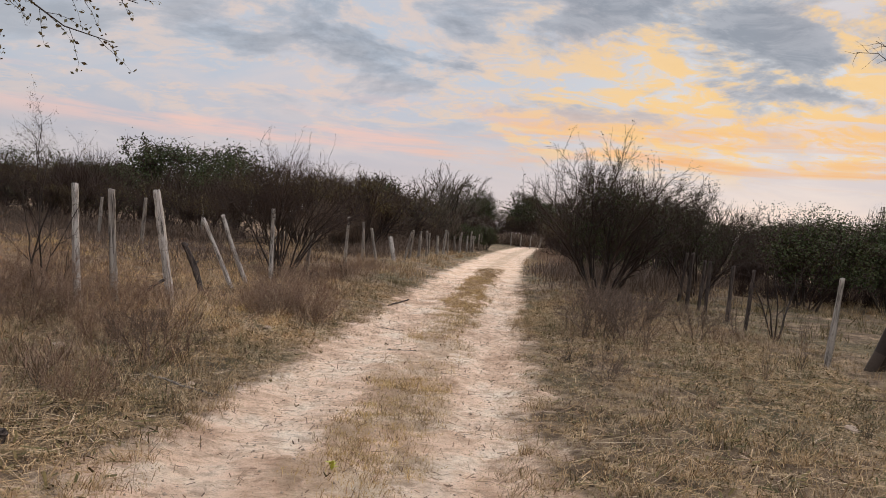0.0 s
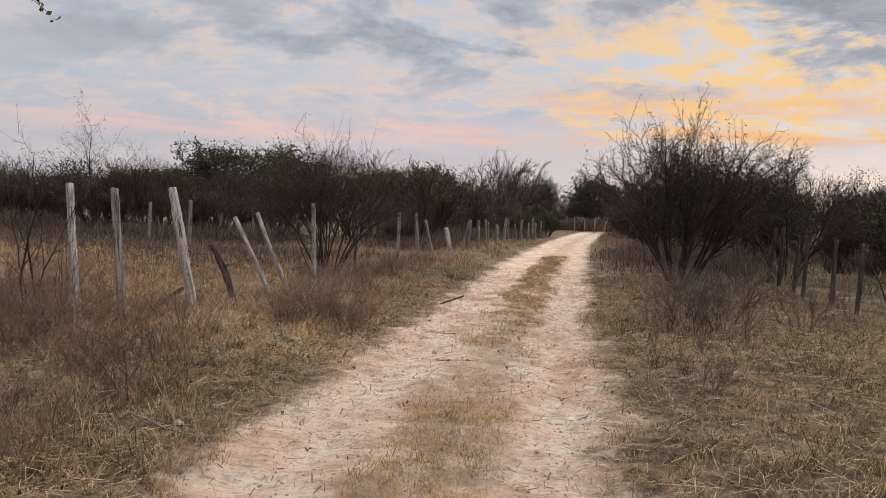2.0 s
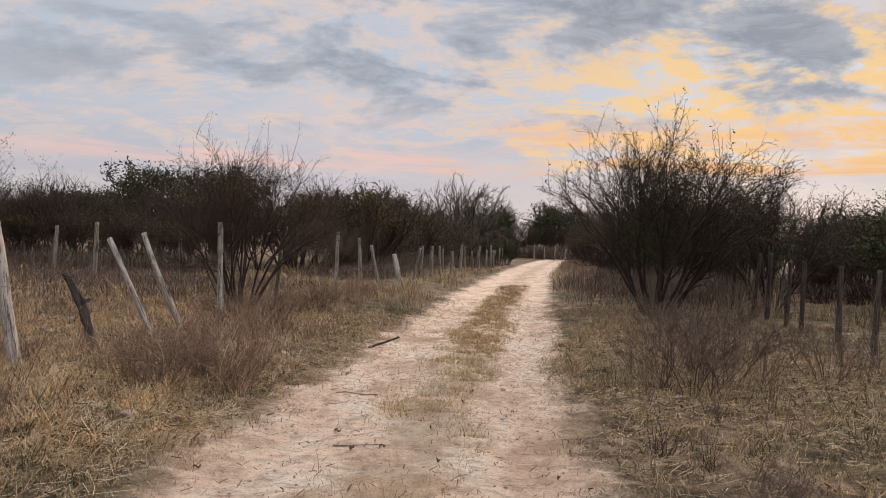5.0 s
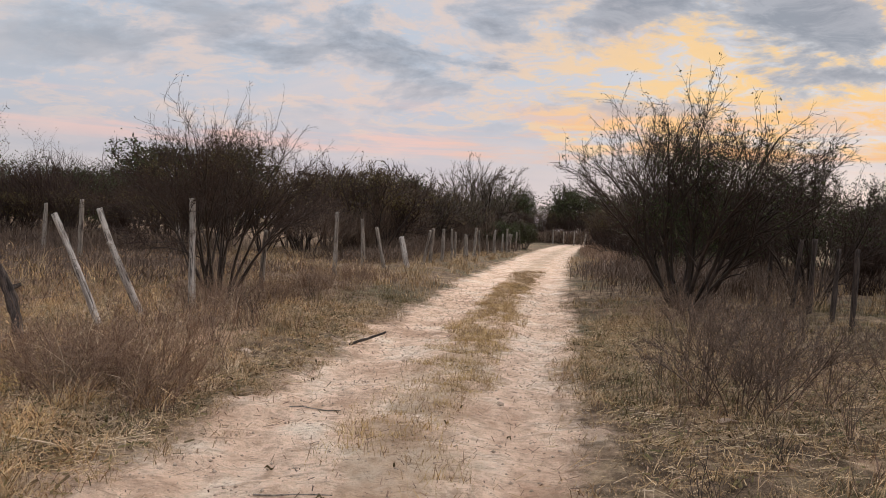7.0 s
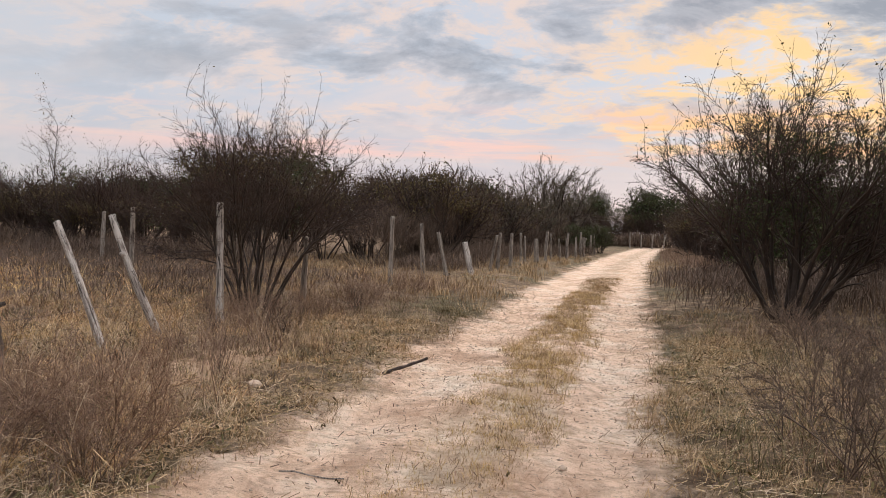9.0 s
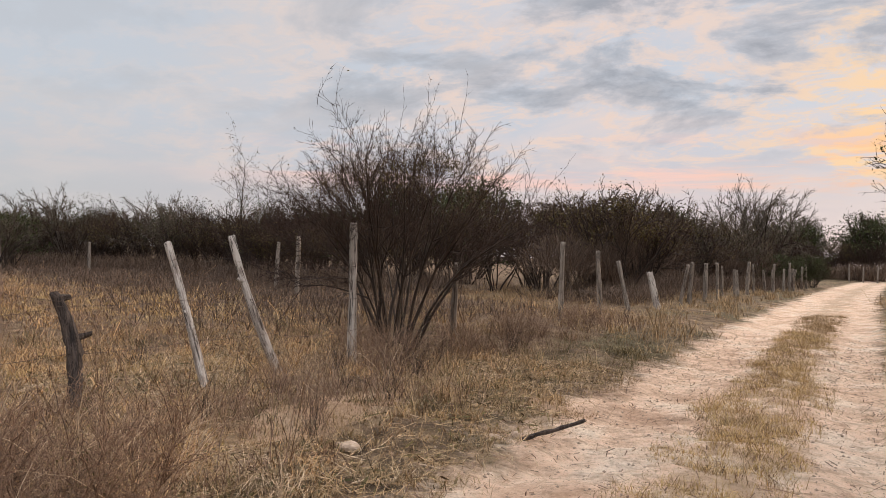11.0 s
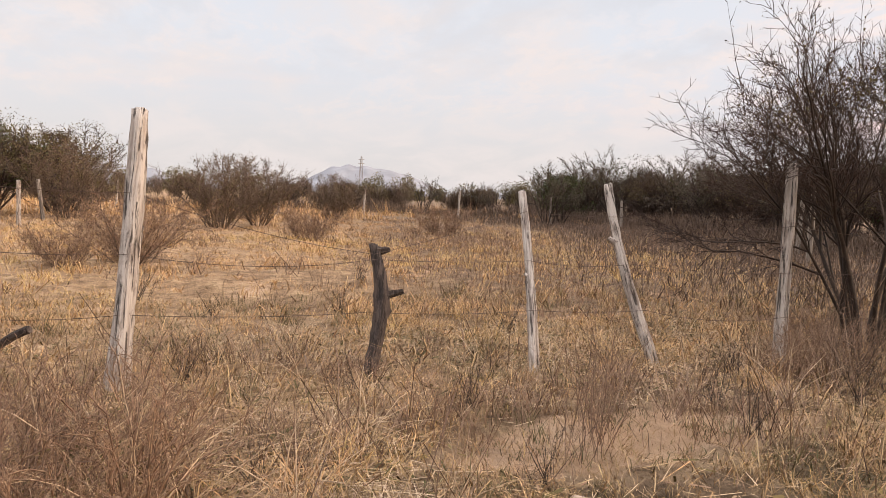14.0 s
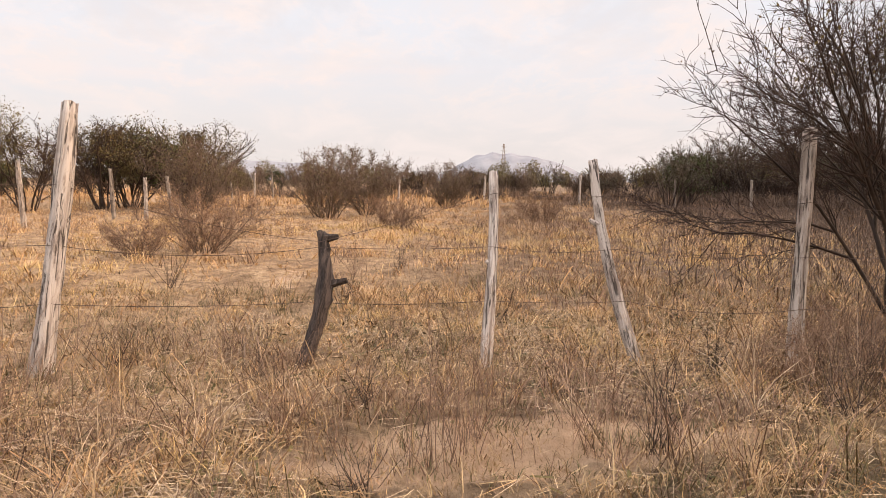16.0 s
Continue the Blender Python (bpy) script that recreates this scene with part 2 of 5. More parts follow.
EARTH = ground_material()
STRAW = plant_material("dry_grass", (0.22, 0.135, 0.075), (0.42, 0.28, 0.155), (0.29, 0.19, 0.10), (0.56, 0.41, 0.25), (0.12, 0.08, 0.048))
FIELD = plant_material("field_straw", (0.42, 0.235, 0.12), (0.60, 0.37, 0.185), (0.24, 0.13, 0.07), (0.70, 0.48, 0.26), (0.44, 0.28, 0.13))
GOLD = plant_material("golden_grass", (0.50, 0.32, 0.13), (0.62, 0.42, 0.19), (0.40, 0.275, 0.115), (0.66, 0.48, 0.26))
OLIVE = plant_material("half_dry_grass", (0.11, 0.09, 0.047), (0.20, 0.15, 0.078), (0.085, 0.078, 0.038), (0.28, 0.205, 0.115))
BRUSH = plant_material("dead_brush", (0.085, 0.058, 0.046), (0.14, 0.095, 0.073), (0.19, 0.135, 0.10), (0.06, 0.043, 0.035))
WEED = plant_material("dead_weed_stems", (0.15, 0.092, 0.066), (0.25, 0.155, 0.108), (0.33, 0.225, 0.155), (0.10, 0.065, 0.05))
CANE = plant_material("bleached_canes", (0.54, 0.39, 0.26), (0.64, 0.50, 0.36), (0.36, 0.25, 0.17))
BARK = plant_material("shrub_bark", (0.040, 0.029, 0.024), (0.066, 0.048, 0.038), (0.028, 0.021, 0.018))
TWIG = plant_material("shrub_twigs", (0.043, 0.026, 0.020), (0.066, 0.040, 0.031), (0.028, 0.019, 0.016))
PALE_TWIG = plant_material("grey_twigs", (0.085, 0.068, 0.054), (0.14, 0.11, 0.088), (0.055, 0.044, 0.035))
LEAF_DRY = plant_material("dry_leaves", (0.10, 0.065, 0.035), (0.16, 0.12, 0.05), (0.07, 0.065, 0.03))
LEAF_OLIVE = plant_material("olive_brown_leaves", (0.12, 0.10, 0.05), (0.18, 0.15, 0.07), (0.09, 0.08, 0.035), (0.20, 0.145, 0.08))
LEAF_GREEN = plant_material("dull_green_leaves", (0.040, 0.052, 0.022), (0.058, 0.072, 0.030), (0.085, 0.088, 0.038), (0.032, 0.038, 0.019))
POST_PALE = wood_material("silvered_wood", (0.47, 0.40, 0.345), (0.22, 0.17, 0.14), 0.85)
POST_DARK = wood_material("charred_brown_wood", (0.085, 0.06, 0.048), (0.018, 0.013, 0.011), 0.9)
POST_GREY = wood_material("grey_wood", (0.30, 0.245, 0.20), (0.11, 0.085, 0.07), 0.7)


# ---- meshes ----
def hash2(ix, iy, seed):
    h = (ix.astype(np.int64) * 374761393 + iy.astype(np.int64) * 668265263 + seed * 974634777) & 0x7FFFFFFF
    h = ((h ^ (h >> 13)) * 1274126177) & 0x7FFFFFFF
    return ((h ^ (h >> 16)) & 0xFFFF) / 65535.0


def value_noise(x, y, seed=0):
    ix, iy = np.floor(x), np.floor(y)
    fx, fy = x - ix, y - iy
    fx, fy = fx * fx * (3 - 2 * fx), fy * fy * (3 - 2 * fy)
    a, b = hash2(ix, iy, seed), hash2(ix + 1, iy, seed)
    c, d = hash2(ix, iy + 1, seed), hash2(ix + 1, iy + 1, seed)
    return (a + (b - a) * fx) * (1 - fy) + (c + (d - c) * fx) * fy - 0.5


def ground_z(x, y):
    """Height of the ground, in metres."""
    x, y = np.asarray(x, float), np.asarray(y, float)
    s = np.clip(y / 7.0, 0, 1)
    z = -0.13 * s * s * (3 - 2 * s)
    d = x - road_c(np.clip(y, -20, 110))
    off = np.clip((np.abs(d) - 1.2) / 1.2, 0, 1)
    z = z + 0.07 * off * off * (3 - 2 * off)
    z = z - 0.045 * (np.exp(-((d + 0.78) / 0.33) ** 2) + np.exp(-((d - 0.9) / 0.30) ** 2))
    z = z + 0.2 * np.exp(-(((x + 4.7) / 1.0) ** 2 + ((y - 8.7) / 1.1) ** 2))
    rough = 0.4 + 0.6 * off
    near = np.exp(-np.maximum(0, np.hypot(x, y - 10) - 30) / 15)
    z = z + rough * (0.10 * value_noise(x / 2.3, y / 2.3, 3) + 0.05 * value_noise(x / 0.7, y / 0.7, 4))
    z = z + near * (0.050 * value_noise(x / 0.26, y / 0.17, 5) + 0.034 * value_noise(x / 0.12, y / 0.09, 6))
    return z


def gz(x, y):
    return float(ground_z(np.array([x]), np.array([y]))[0])


def mesh_object(name, verts, faces, mat, parent=None, label="", smooth=False):
    """One mesh from an array of corners and a same-sized-face index array."""
    me = bpy.data.meshes.new(name)
    verts, faces = np.asarray(verts, np.float32), np.asarray(faces, np.int32)
    me.vertices.add(len(verts))
    me.vertices.foreach_set("co", verts.ravel())
    k = faces.shape[1]
    me.loops.add(faces.size)
    me.loops.foreach_set("vertex_index", faces.ravel())
    me.polygons.add(len(faces))
    me.polygons.foreach_set("loop_start", np.arange(0, faces.size, k, dtype=np.int32))
    me.polygons.foreach_set("loop_total", np.full(len(faces), k, dtype=np.int32))
    me.update(calc_edges=True)
    if smooth:
        me.polygons.foreach_set("use_smooth", np.ones(len(faces), dtype=bool))
    me.materials.append(mat)
    ob = new(name, me)
    if parent:
        ob.parent = parent
    if label:
        tagged(ob, label)
    return ob


def part(name, bm, mat, parent, label=""):
    me = bpy.data.meshes.new(name)
    bm.to_mesh(me)
    bm.free()
    me.materials.append(mat)
    ob = new(name, me)
    ob.parent = parent
    if label:
        tagged(ob, label)
    return ob


def prisms(segments, sides=3):
    """Tapered prisms for rows of (x0 y0 z0 r0 x1 y1 z1 r1)."""
    s = np.asarray(segments, float)
    a, b, ra, rb = s[:, 0:3], s[:, 4:7], s[:, 3], s[:, 7]
    w = b - a
    w = w / np.maximum(1e-9, np.linalg.norm(w, axis=1))[:, None]
    ref = np.where(np.abs(w[:, 2:3]) > 0.9, np.array([[1.0, 0, 0]]), np.array([[0, 0, 1.0]]))
    u = np.cross(w, ref)
    u /= np.linalg.norm(u, axis=1)[:, None]
    v = np.cross(w, u)
    verts = np.empty((len(s), 2 * sides, 3))
    for i in range(sides):
        an = 2 * math.pi * i / sides
        o = u * math.cos(an) + v * math.sin(an)
        verts[:, i] = a + o * ra[:, None]
        verts[:, sides + i] = b + o * rb[:, None]
    f = np.array([[i, (i + 1) % sides, sides + (i + 1) % sides, sides + i] for i in range(sides)])
    faces = (np.arange(len(s))[:, None, None] * 2 * sides + f[None]).reshape(-1, 4)
    return verts.reshape(-1, 3), faces


def blades(rng, x, y, z, height, width, lean):
    """Bent three-triangle blades standing at x, y, z."""
    k = len(x)
    an, way = rng.uniform(0, 2 * math.pi, k), rng.uniform(0, 2 * math.pi, k)
    side = np.stack([np.cos(an), np.sin(an), np.zeros(k)], 1) * (width / 2)[:, None]
    tilt = np.stack([np.cos(way), np.sin(way), np.zeros(k)], 1) * (height * lean)[:, None]
    base = np.stack([x, y, z - 0.01], 1)
    up = np.zeros((k, 3))
    up[:, 2] = height
    mid, tip = base + 0.55 * up + 0.3 * tilt, base + up * (1 - 0.35 * lean[:, None]) + tilt
    verts = np.stack([base - side, base + side, mid + 0.75 * side, mid - 0.75 * side, tip], 1).reshape(-1, 3)
    f = np.array([[0, 1, 2], [0, 2, 3], [3, 2, 4]])
    return verts, (np.arange(k)[:, None, None] * 5 + f[None]).reshape(-1, 3)


def leaf_quads(rng, points, size):
    """Small folded leaves at the points."""
    p = np.asarray(points, float)
    k = len(p)
    a = rng.normal(size=(k, 3))
    a /= np.linalg.norm(a, axis=1)[:, None]
    b = np.cross(a, rng.normal(size=(k, 3)))
    b /= np.linalg.norm(b, axis=1)[:, None]
    s = size * rng.uniform(0.6, 1.4, k)[:, None]
    verts = np.stack([p, p + a * s * 0.5 + b * s * 0.28, p + a * s, p + a * s * 0.5 - b * s * 0.28], 1).reshape(-1, 3)
    return verts, np.arange(4 * k).reshape(-1, 4)


def grow(rng, start, way, length, radius, steps, bend, lift, out, push=None):
    """A wavering branch; appends its pieces to out and returns its joints."""
    p, w, joints = np.array(start, float), np.array(way, float), []
    for i in range(steps):
        w = w + rng.normal(0, bend, 3)
        w[2] += lift
        if push is not None:
            w = w + push * (i / steps)
        w /= np.linalg.norm(w)
        q = p + w * length / steps
        r0, r1 = radius * (1 - 0.75 * i / steps), radius * (1 - 0.75 * (i + 1) / steps)
        out.append((*p, r0, *q, r1))
        joints.append((q.copy(), w.copy(), r1, (i + 1) / steps))
        p = q
    return joints


def fork(rng, w, angle):
    """A way that leaves w at about that angle."""
    s = rng.normal(size=3)
    s -= w * np.dot(s, w)
    s /= np.linalg.norm(s)
    v = w * math.cos(angle) + s * math.sin(angle)
    return v / np.linalg.norm(v)


def shrub(name, seed, height, spread, stems, branches, twigs, twiglets, leaf=0, leaf_size=0.03, leaf_mat=None, bark=None, twig_mat=None,
          thick=0.022, label="", category="shrub", base=0.25, thin=0.0022, leaf_low=0.0, group="", first=0.2, twig_steps=3):
    """A many-stemmed thorn shrub: stems, twigs and, if any, leaves are its parts."""
    rng = np.random.default_rng(seed)
    wood, fine, tips = [], [], []
    for s in range(stems):
        an = 2 * math.pi * (s + rng.uniform(-0.3, 0.3)) / stems
        out = spread * math.sqrt(rng.uniform(0.02, 1.0))
        start = np.array([math.cos(an) * base * rng.uniform(0.2, 1), math.sin(an) * base * rng.uniform(0.2, 1), -0.08])
        way = np.array([math.cos(an) * out, math.sin(an) * out, height * rng.uniform(0.8, 1.05)])
        size = np.linalg.norm(way) * rng.uniform(0.8, 1.0)
        for q, w, r, f in grow(rng, start, way / np.linalg.norm(way), size, thick * rng.uniform(0.6, 1.2), 9, 0.09, 0.015, wood):
            if f < first:
                continue
            for _ in range(branches):
                if rng.random() < 0.15:
                    continue
                jb = grow(rng, q, fork(rng, w, rng.uniform(0.4, 0.95)), size * rng.uniform(0.18, 0.38) * (1.25 - 0.5 * f), max(thin * 1.6, r * 0.55), 5, 0.16, 0.03, wood)
                for qb, wb, rb, fb in jb:
                    for _ in range(twigs):
                        jt = grow(rng, qb, fork(rng, wb, rng.uniform(0.4, 1.0)), size * rng.uniform(0.06, 0.16), thin * 1.25, twig_steps, 0.2, 0.02, fine)
                        for qt, wt, rt, ft in jt[:: 1 if twiglets > 1 else 2]:
                            if twiglets:
                                grow(rng, qt, fork(rng, wt, rng.uniform(0.5, 1.1)), size * rng.uniform(0.02, 0.06), thin, 1, 0.1, 0.0, fine)
                            tips.append(qt)
    top = new(name)
    tagged(top, label, category, group)
    for key, rows, mat, sides in (("trunk", wood, bark or BARK, 4), ("crown", fine, twig_mat or TWIG, 3)):
        if rows:
            mesh_object(key, *prisms(rows, sides), mat, top)
    if leaf and tips:
        tips = np.array(tips)
        tips = tips[tips[:, 2] >= leaf_low * height]
        pick = tips[rng.integers(0, len(tips), leaf)] + rng.normal(0, leaf_size * 1.2, (leaf, 3))
        mesh_object("foliage", *leaf_quads(rng, pick, leaf_size), leaf_mat or LEAF_DRY, top)
    return top


def fan_shrub(name, seed, height, opening, stems, branches, twigs, label, thick=0.02, thin=0.0025, base=0.3, first=0.3, bark=None, twig_mat=None,
              leaf=0, leaf_size=0.03, leaf_mat=None, leaf_low=0.4, sprigs=0, mats=(), group="", category="shrub", twiglets=True):
    """A thorn shrub whose many stems open like a fan from one root; mats are dense tangles in its crown."""
    rng = np.random.default_rng(seed)
    wood, fine, tips = [], [], []
    for s in range(stems):
        an = 2.4 * s + rng.uniform(-0.5, 0.5)
        th = radians(opening) * math.sqrt((s + 0.4) / stems) * rng.uniform(0.8, 1.1)
        size = height * rng.uniform(0.78, 1.0) * (1 - 0.1 * th)
        side = np.array([math.cos(an), math.sin(an), 0.0])
        way = side * math.sin(0.6 * th) + np.array([0, 0, math.cos(0.6 * th)])
        start = side * base * rng.uniform(0.1, 1.0) - np.array([0, 0, 0.08])
        stem = grow(rng, start, way, size, thick * rng.uniform(0.6, 1.2), 10, 0.075, 0.02, wood, side * 0.125 * math.sin(th))
        for k in (3, 4, 5):
            if rng.random() < 0.6:
                q, w, r, f = stem[k]
                turn = w + 0.5 * rng.normal(size=3) + 0.25 * side
                turn[2] = abs(turn[2]) + 0.25
                stem = stem + [(a, b, c, f + (1 - f) * d) for a, b, c, d in grow(rng, q, turn / np.linalg.norm(turn), size * (1 - f) * rng.uniform(0.8, 1.05), r * 0.75, 6, 0.12, 0.01, wood)]
        for q, w, r, f in stem:
            if f < first:
                continue
            for _ in range(branches):
                if rng.random() < 0.12:
                    continue
                jb = grow(rng, q, fork(rng, w, rng.uniform(0.3, 0.8)), size * rng.uniform(0.15, 0.33) * (1.2 - 0.55 * f), max(thin * 1.5, r * 0.5), 5, 0.13, 0.035, wood)
                for qb, wb, rb, fb in jb:
                    for _ in range(twigs):
                        jt = grow(rng, qb, fork(rng, wb, rng.uniform(0.3, 0.85)), size * rng.uniform(0.04, 0.11), thin * 1.2, 3 if twiglets else 2, 0.18, 0.02, fine)
                        if twiglets:
                            grow(rng, jt[1][0], fork(rng, jt[1][1], 0.7), size * rng.uniform(0.015, 0.04), thin, 1, 0.1, 0.0, fine)
                        tips.extend((jt[0][0], jt[-1][0]))
    high = [q for q in tips if q[2] > 0.62 * height]
    for s in range(sprigs):
        q = high[rng.integers(0, len(high))]
        up = np.array([rng.normal(0, 0.22) + 0.3 * q[0] / height, rng.normal(0, 0.22) + 0.3 * q[1] / height, 0.8])
        for qt, wt, rt, ft in grow(rng, q, up / np.linalg.norm(up), height * rng.uniform(0.1, 0.26), thin * 1.5, 6, 0.12, 0.02, fine):
            tips.extend([qt] * 2)
            grow(rng, qt, fork(rng, wt, 0.6), height * 0.035, thin, 2, 0.1, 0.0, fine)
    tips = np.array(tips)
    pick = np.empty((0, 3))
    if leaf:
        some = tips[tips[:, 2] >= leaf_low * height]
        pick = some[rng.integers(0, len(some), leaf)] + rng.normal(0, leaf_size * 0.9, (leaf, 3))
    for cx, cy, cz, wide, deep, count in mats:
        heart = np.array([cx, cy, cz])
        for _ in range(count):
            o = rng.normal(0, 0.42, 3) * np.array([wide, wide, deep])
            grow(rng, heart + o, fork(rng, np.array([0, 0, 1.0]), rng.uniform(0.7, 1.7)), rng.uniform(0.12, 0.34), thin * 1.1, 3, 0.3, 0.0, fine)
        lump = rng.normal(0, 0.38, (4 * count, 3)) * np.array([wide, wide, deep]) + heart
        pick = np.concatenate([pick, lump])
    top = new(name)
    tagged(top, label, category, group)
    mesh_object("trunk", *prisms(wood, 4), bark or BARK, top)
    mesh_object("crown", *prisms(fine, 3), twig_mat or TWIG, top)
    if len(pick):
        mesh_object("foliage", *leaf_quads(rng, pick, leaf_size), leaf_mat or LEAF_DRY, top)
    return top


def put(ob, x, y, turn=0.0, scale=1.0, tall=1.0):
    ob.matrix_basis = pose(x, y, gz(x, y), 0, 0, turn) @ Matrix.Diagonal((scale, scale, scale * tall, 1))
    return ob


def again(ob, x, y, turn=0.0, scale=1.0, tall=1.0):
    o = copy_thing(ob, pose(0, 0, 0))
    return put(o, x, y, turn, scale, tall)


# ---- ground ----
def spaced(lo, hi, fine, far, grow_by=1.12):
    inner = list(np.arange(lo, hi + fine / 2, fine))
    step, a, b, left, right = fine, lo, hi, [], []
    while a > -far or b < far:
        step *= grow_by
        a, b = a - step, b + step
        left.append(a)
        right.append(b)
    return np.array(left[::-1] + inner + right)


def build_ground():
    xs, ys = spaced(-4.5, 4.0, 0.055, 2600), spaced(0.5, 19.0, 0.06, 2600)
    gx, gy = np.meshgrid(xs, ys)
    verts = np.stack([gx, gy, ground_z(gx, gy)], -1).reshape(-1, 3)
    w, h = len(xs), len(ys)
    i = (np.arange(h - 1)[:, None] * w + np.arange(w - 1)[None]).ravel()
    ob = mesh_object("ground", verts, np.stack([i, i + 1, i + w + 1, i + w], 1), EARTH, smooth=True)
    tagged(ob, "dry sandy earth with two pale wheel ruts and straw litter", "ground", kind="structure")


build_ground()


# ---- shrubs and trees ----
def line_points(rng, corners, gap, depth):
    """Scattered places along a line of corners."""
    pts = []
    for (x0, y0), (x1, y1) in zip(corners, corners[1:]):
        size = math.hypot(x1 - x0, y1 - y0)
        for i in range(max(1, round(size / gap))):
            f = (i + rng.uniform(0, 1)) / max(1, round(size / gap))
            nx, ny = -(y1 - y0) / size, (x1 - x0) / size
            s = rng.uniform(-depth, depth)
            pts.append((x0 + (x1 - x0) * f + nx * s, y0 + (y1 - y0) * f + ny * s))
    return pts


put(fan_shrub("thorn_shrub", 11, 2.95, 55, 20, 2, 2, "bare fan-shaped thorn shrub with dry leaf mats beside the fence", thick=0.025, thin=0.0025, base=0.28, first=0.5, leaf=1500, leaf_size=0.026,
              leaf_low=0.66, sprigs=40, mats=((-0.85, 0.3, 2.1, 0.55, 0.26, 200), (0.55, -0.1, 2.4, 0.65, 0.26, 240), (-0.1, -0.4, 2.25, 0.45, 0.25, 120), (1.2, 0.2, 2.05, 0.45, 0.24, 110), (0.1, 0.9, 2.2, 0.5, 0.24, 120))), -3.8, 16.9, 35)
put(fan_shrub("thorn_shrub", 12, 3.9, 60, 19, 2, 2, "tall thorn shrub with sparse green leaves at the road's edge", thick=0.042, thin=0.0036, base=0.3, first=0.22, leaf=5200, leaf_size=0.045,
              leaf_mat=LEAF_GREEN, leaf_low=0.42, sprigs=60, mats=((0.3, 0.2, 1.9, 1.1, 0.6, 320), (-0.5, -0.2, 1.7, 0.9, 0.5, 220), (1.1, 0.5, 1.8, 0.9, 0.5, 220), (0.1, -0.3, 2.6, 1.0, 0.4, 260))), 4.25, 18.9, 0)
put(fan_shrub("thorn_shrub", 13, 3.4, 58, 14, 2, 2, "green-tufted thorn shrub behind the post row", thick=0.036, thin=0.0036, base=0.3, first=0.25, leaf=4000, leaf_size=0.045,
              leaf_mat=LEAF_GREEN, leaf_low=0.4, sprigs=30, mats=((0.2, 0.1, 2.2, 0.9, 0.4, 320), (-0.6, 0.3, 1.8, 0.8, 0.4, 240))), 7.6, 21.4, 70)
# dead brush on the verges
dry_brush = put(fan_shrub("dead_brush", 14, 0.75, 72, 20, 1, 1, "dark brown tangle of dead brush on the verge", thick=0.006, thin=0.0017, base=0.3, first=0.2, bark=WEED, twig_mat=WEED, group="verge brush",
                          mats=((0, 0, 0.25, 0.45, 0.2, 130),), leaf_size=0.012, category="brush"), -2.0, 10.85, 0)
for x, y, turn, size in ((-2.35, 10.35, 80, 0.9), (-1.75, 10.4, 150, 0.7), (-2.65, 10.7, 220, 0.75), (-3.2, 15.7, 20, 0.75), (-2.8, 16.5, 100, 0.7), (-3.9, 16.2, 260, 0.7), (-2.5, 18.4, 190, 0.8), (-2.2, 20.6, 60, 0.8),
                         (-4.7, 8.7, 30, 0.95), (-4.1, 8.2, 120, 0.85), (-3.9, 9.0, 200, 0.8), (-4.4, 7.8, 280, 0.9), (-5.1, 8.2, 60, 0.95), (-3.75, 9.7, 330, 0.6), (-5.4, 9.2, 170, 0.9), (-3.4, 7.4, 240, 0.7), (-3.0, 4.6, 70, 0.55), (-2.55, 5.3, 10, 0.5)):
    again(dry_brush, x, y, turn, size)
thorn_brush = put(fan_shrub("thorn_brush", 15, 0.95, 60, 9, 1, 2, "bare grey thorn brush on the verge", thick=0.008, thin=0.0019, base=0.22, first=0.25, bark=BRUSH, twig_mat=BRUSH, group="verge brush", category="brush"), 2.6, 11.2, 0)
for x, y, turn, size in ((3.2, 11.8, 90, 1.05), (2.9, 12.9, 40, 0.9), (4.4, 12.2, 140, 0.8), (4.9, 16.4, 20, 1.0), (3.5, 15.6, 170, 0.9), (-2.7, 6.8, 250, 0.75), (1.9, 7.6, 60, 0.4)):
    again(thorn_brush, x, y, turn, size)

BUSHES = [
    fan_shrub("bare_shrub", 21, 3.0, 51, 8, 1, 2, "dense leafless brown thicket shrub", thick=0.032, thin=0.008, first=0.2, group="thicket", twiglets=False, leaf=900, leaf_size=0.05,
              mats=((0.2, 0, 2.1, 1.0, 0.4, 160), (-0.6, 0.4, 1.7, 0.8, 0.4, 120))),
    fan_shrub("bare_shrub", 22, 3.2, 52, 8, 1, 2, "dense brown thicket shrub with dead leaves", thick=0.036, thin=0.008, first=0.2, group="thicket", twiglets=False, leaf=1500, leaf_size=0.06,
              mats=((0.1, 0.2, 2.4, 0.9, 0.35, 180), (0.5, -0.4, 1.8, 0.8, 0.4, 120))),
    fan_shrub("leafy_shrub", 23, 2.9, 55, 8, 1, 2, "dull green leafy thicket shrub", thick=0.036, thin=0.008, first=0.2, group="thicket", twiglets=False, leaf=3800, leaf_size=0.085,
              leaf_mat=LEAF_GREEN, leaf_low=0.25, mats=((0, 0, 2.2, 1.2, 0.5, 300), (-0.7, 0.3, 1.6, 0.9, 0.5, 160))),
    fan_shrub("grey_shrub", 24, 3.2, 54, 9, 1, 3, "grey leafless shrub with fine twigs", thick=0.035, thin=0.0062, first=0.25, group="thicket", twiglets=False, twig_mat=PALE_TWIG, leaf=900, leaf_size=0.05,
              leaf_mat=LEAF_GREEN),
]


def thicket(corners, gap, depth, kinds, lo, hi, seed):
    r = np.random.default_rng(seed)
    for x, y in line_points(r, corners, gap, depth):
        k = BUSHES[kinds[r.integers(0, len(kinds))]]
        again(k, x, y, r.uniform(0, 360), r.uniform(lo, hi), r.uniform(0.85, 1.15))


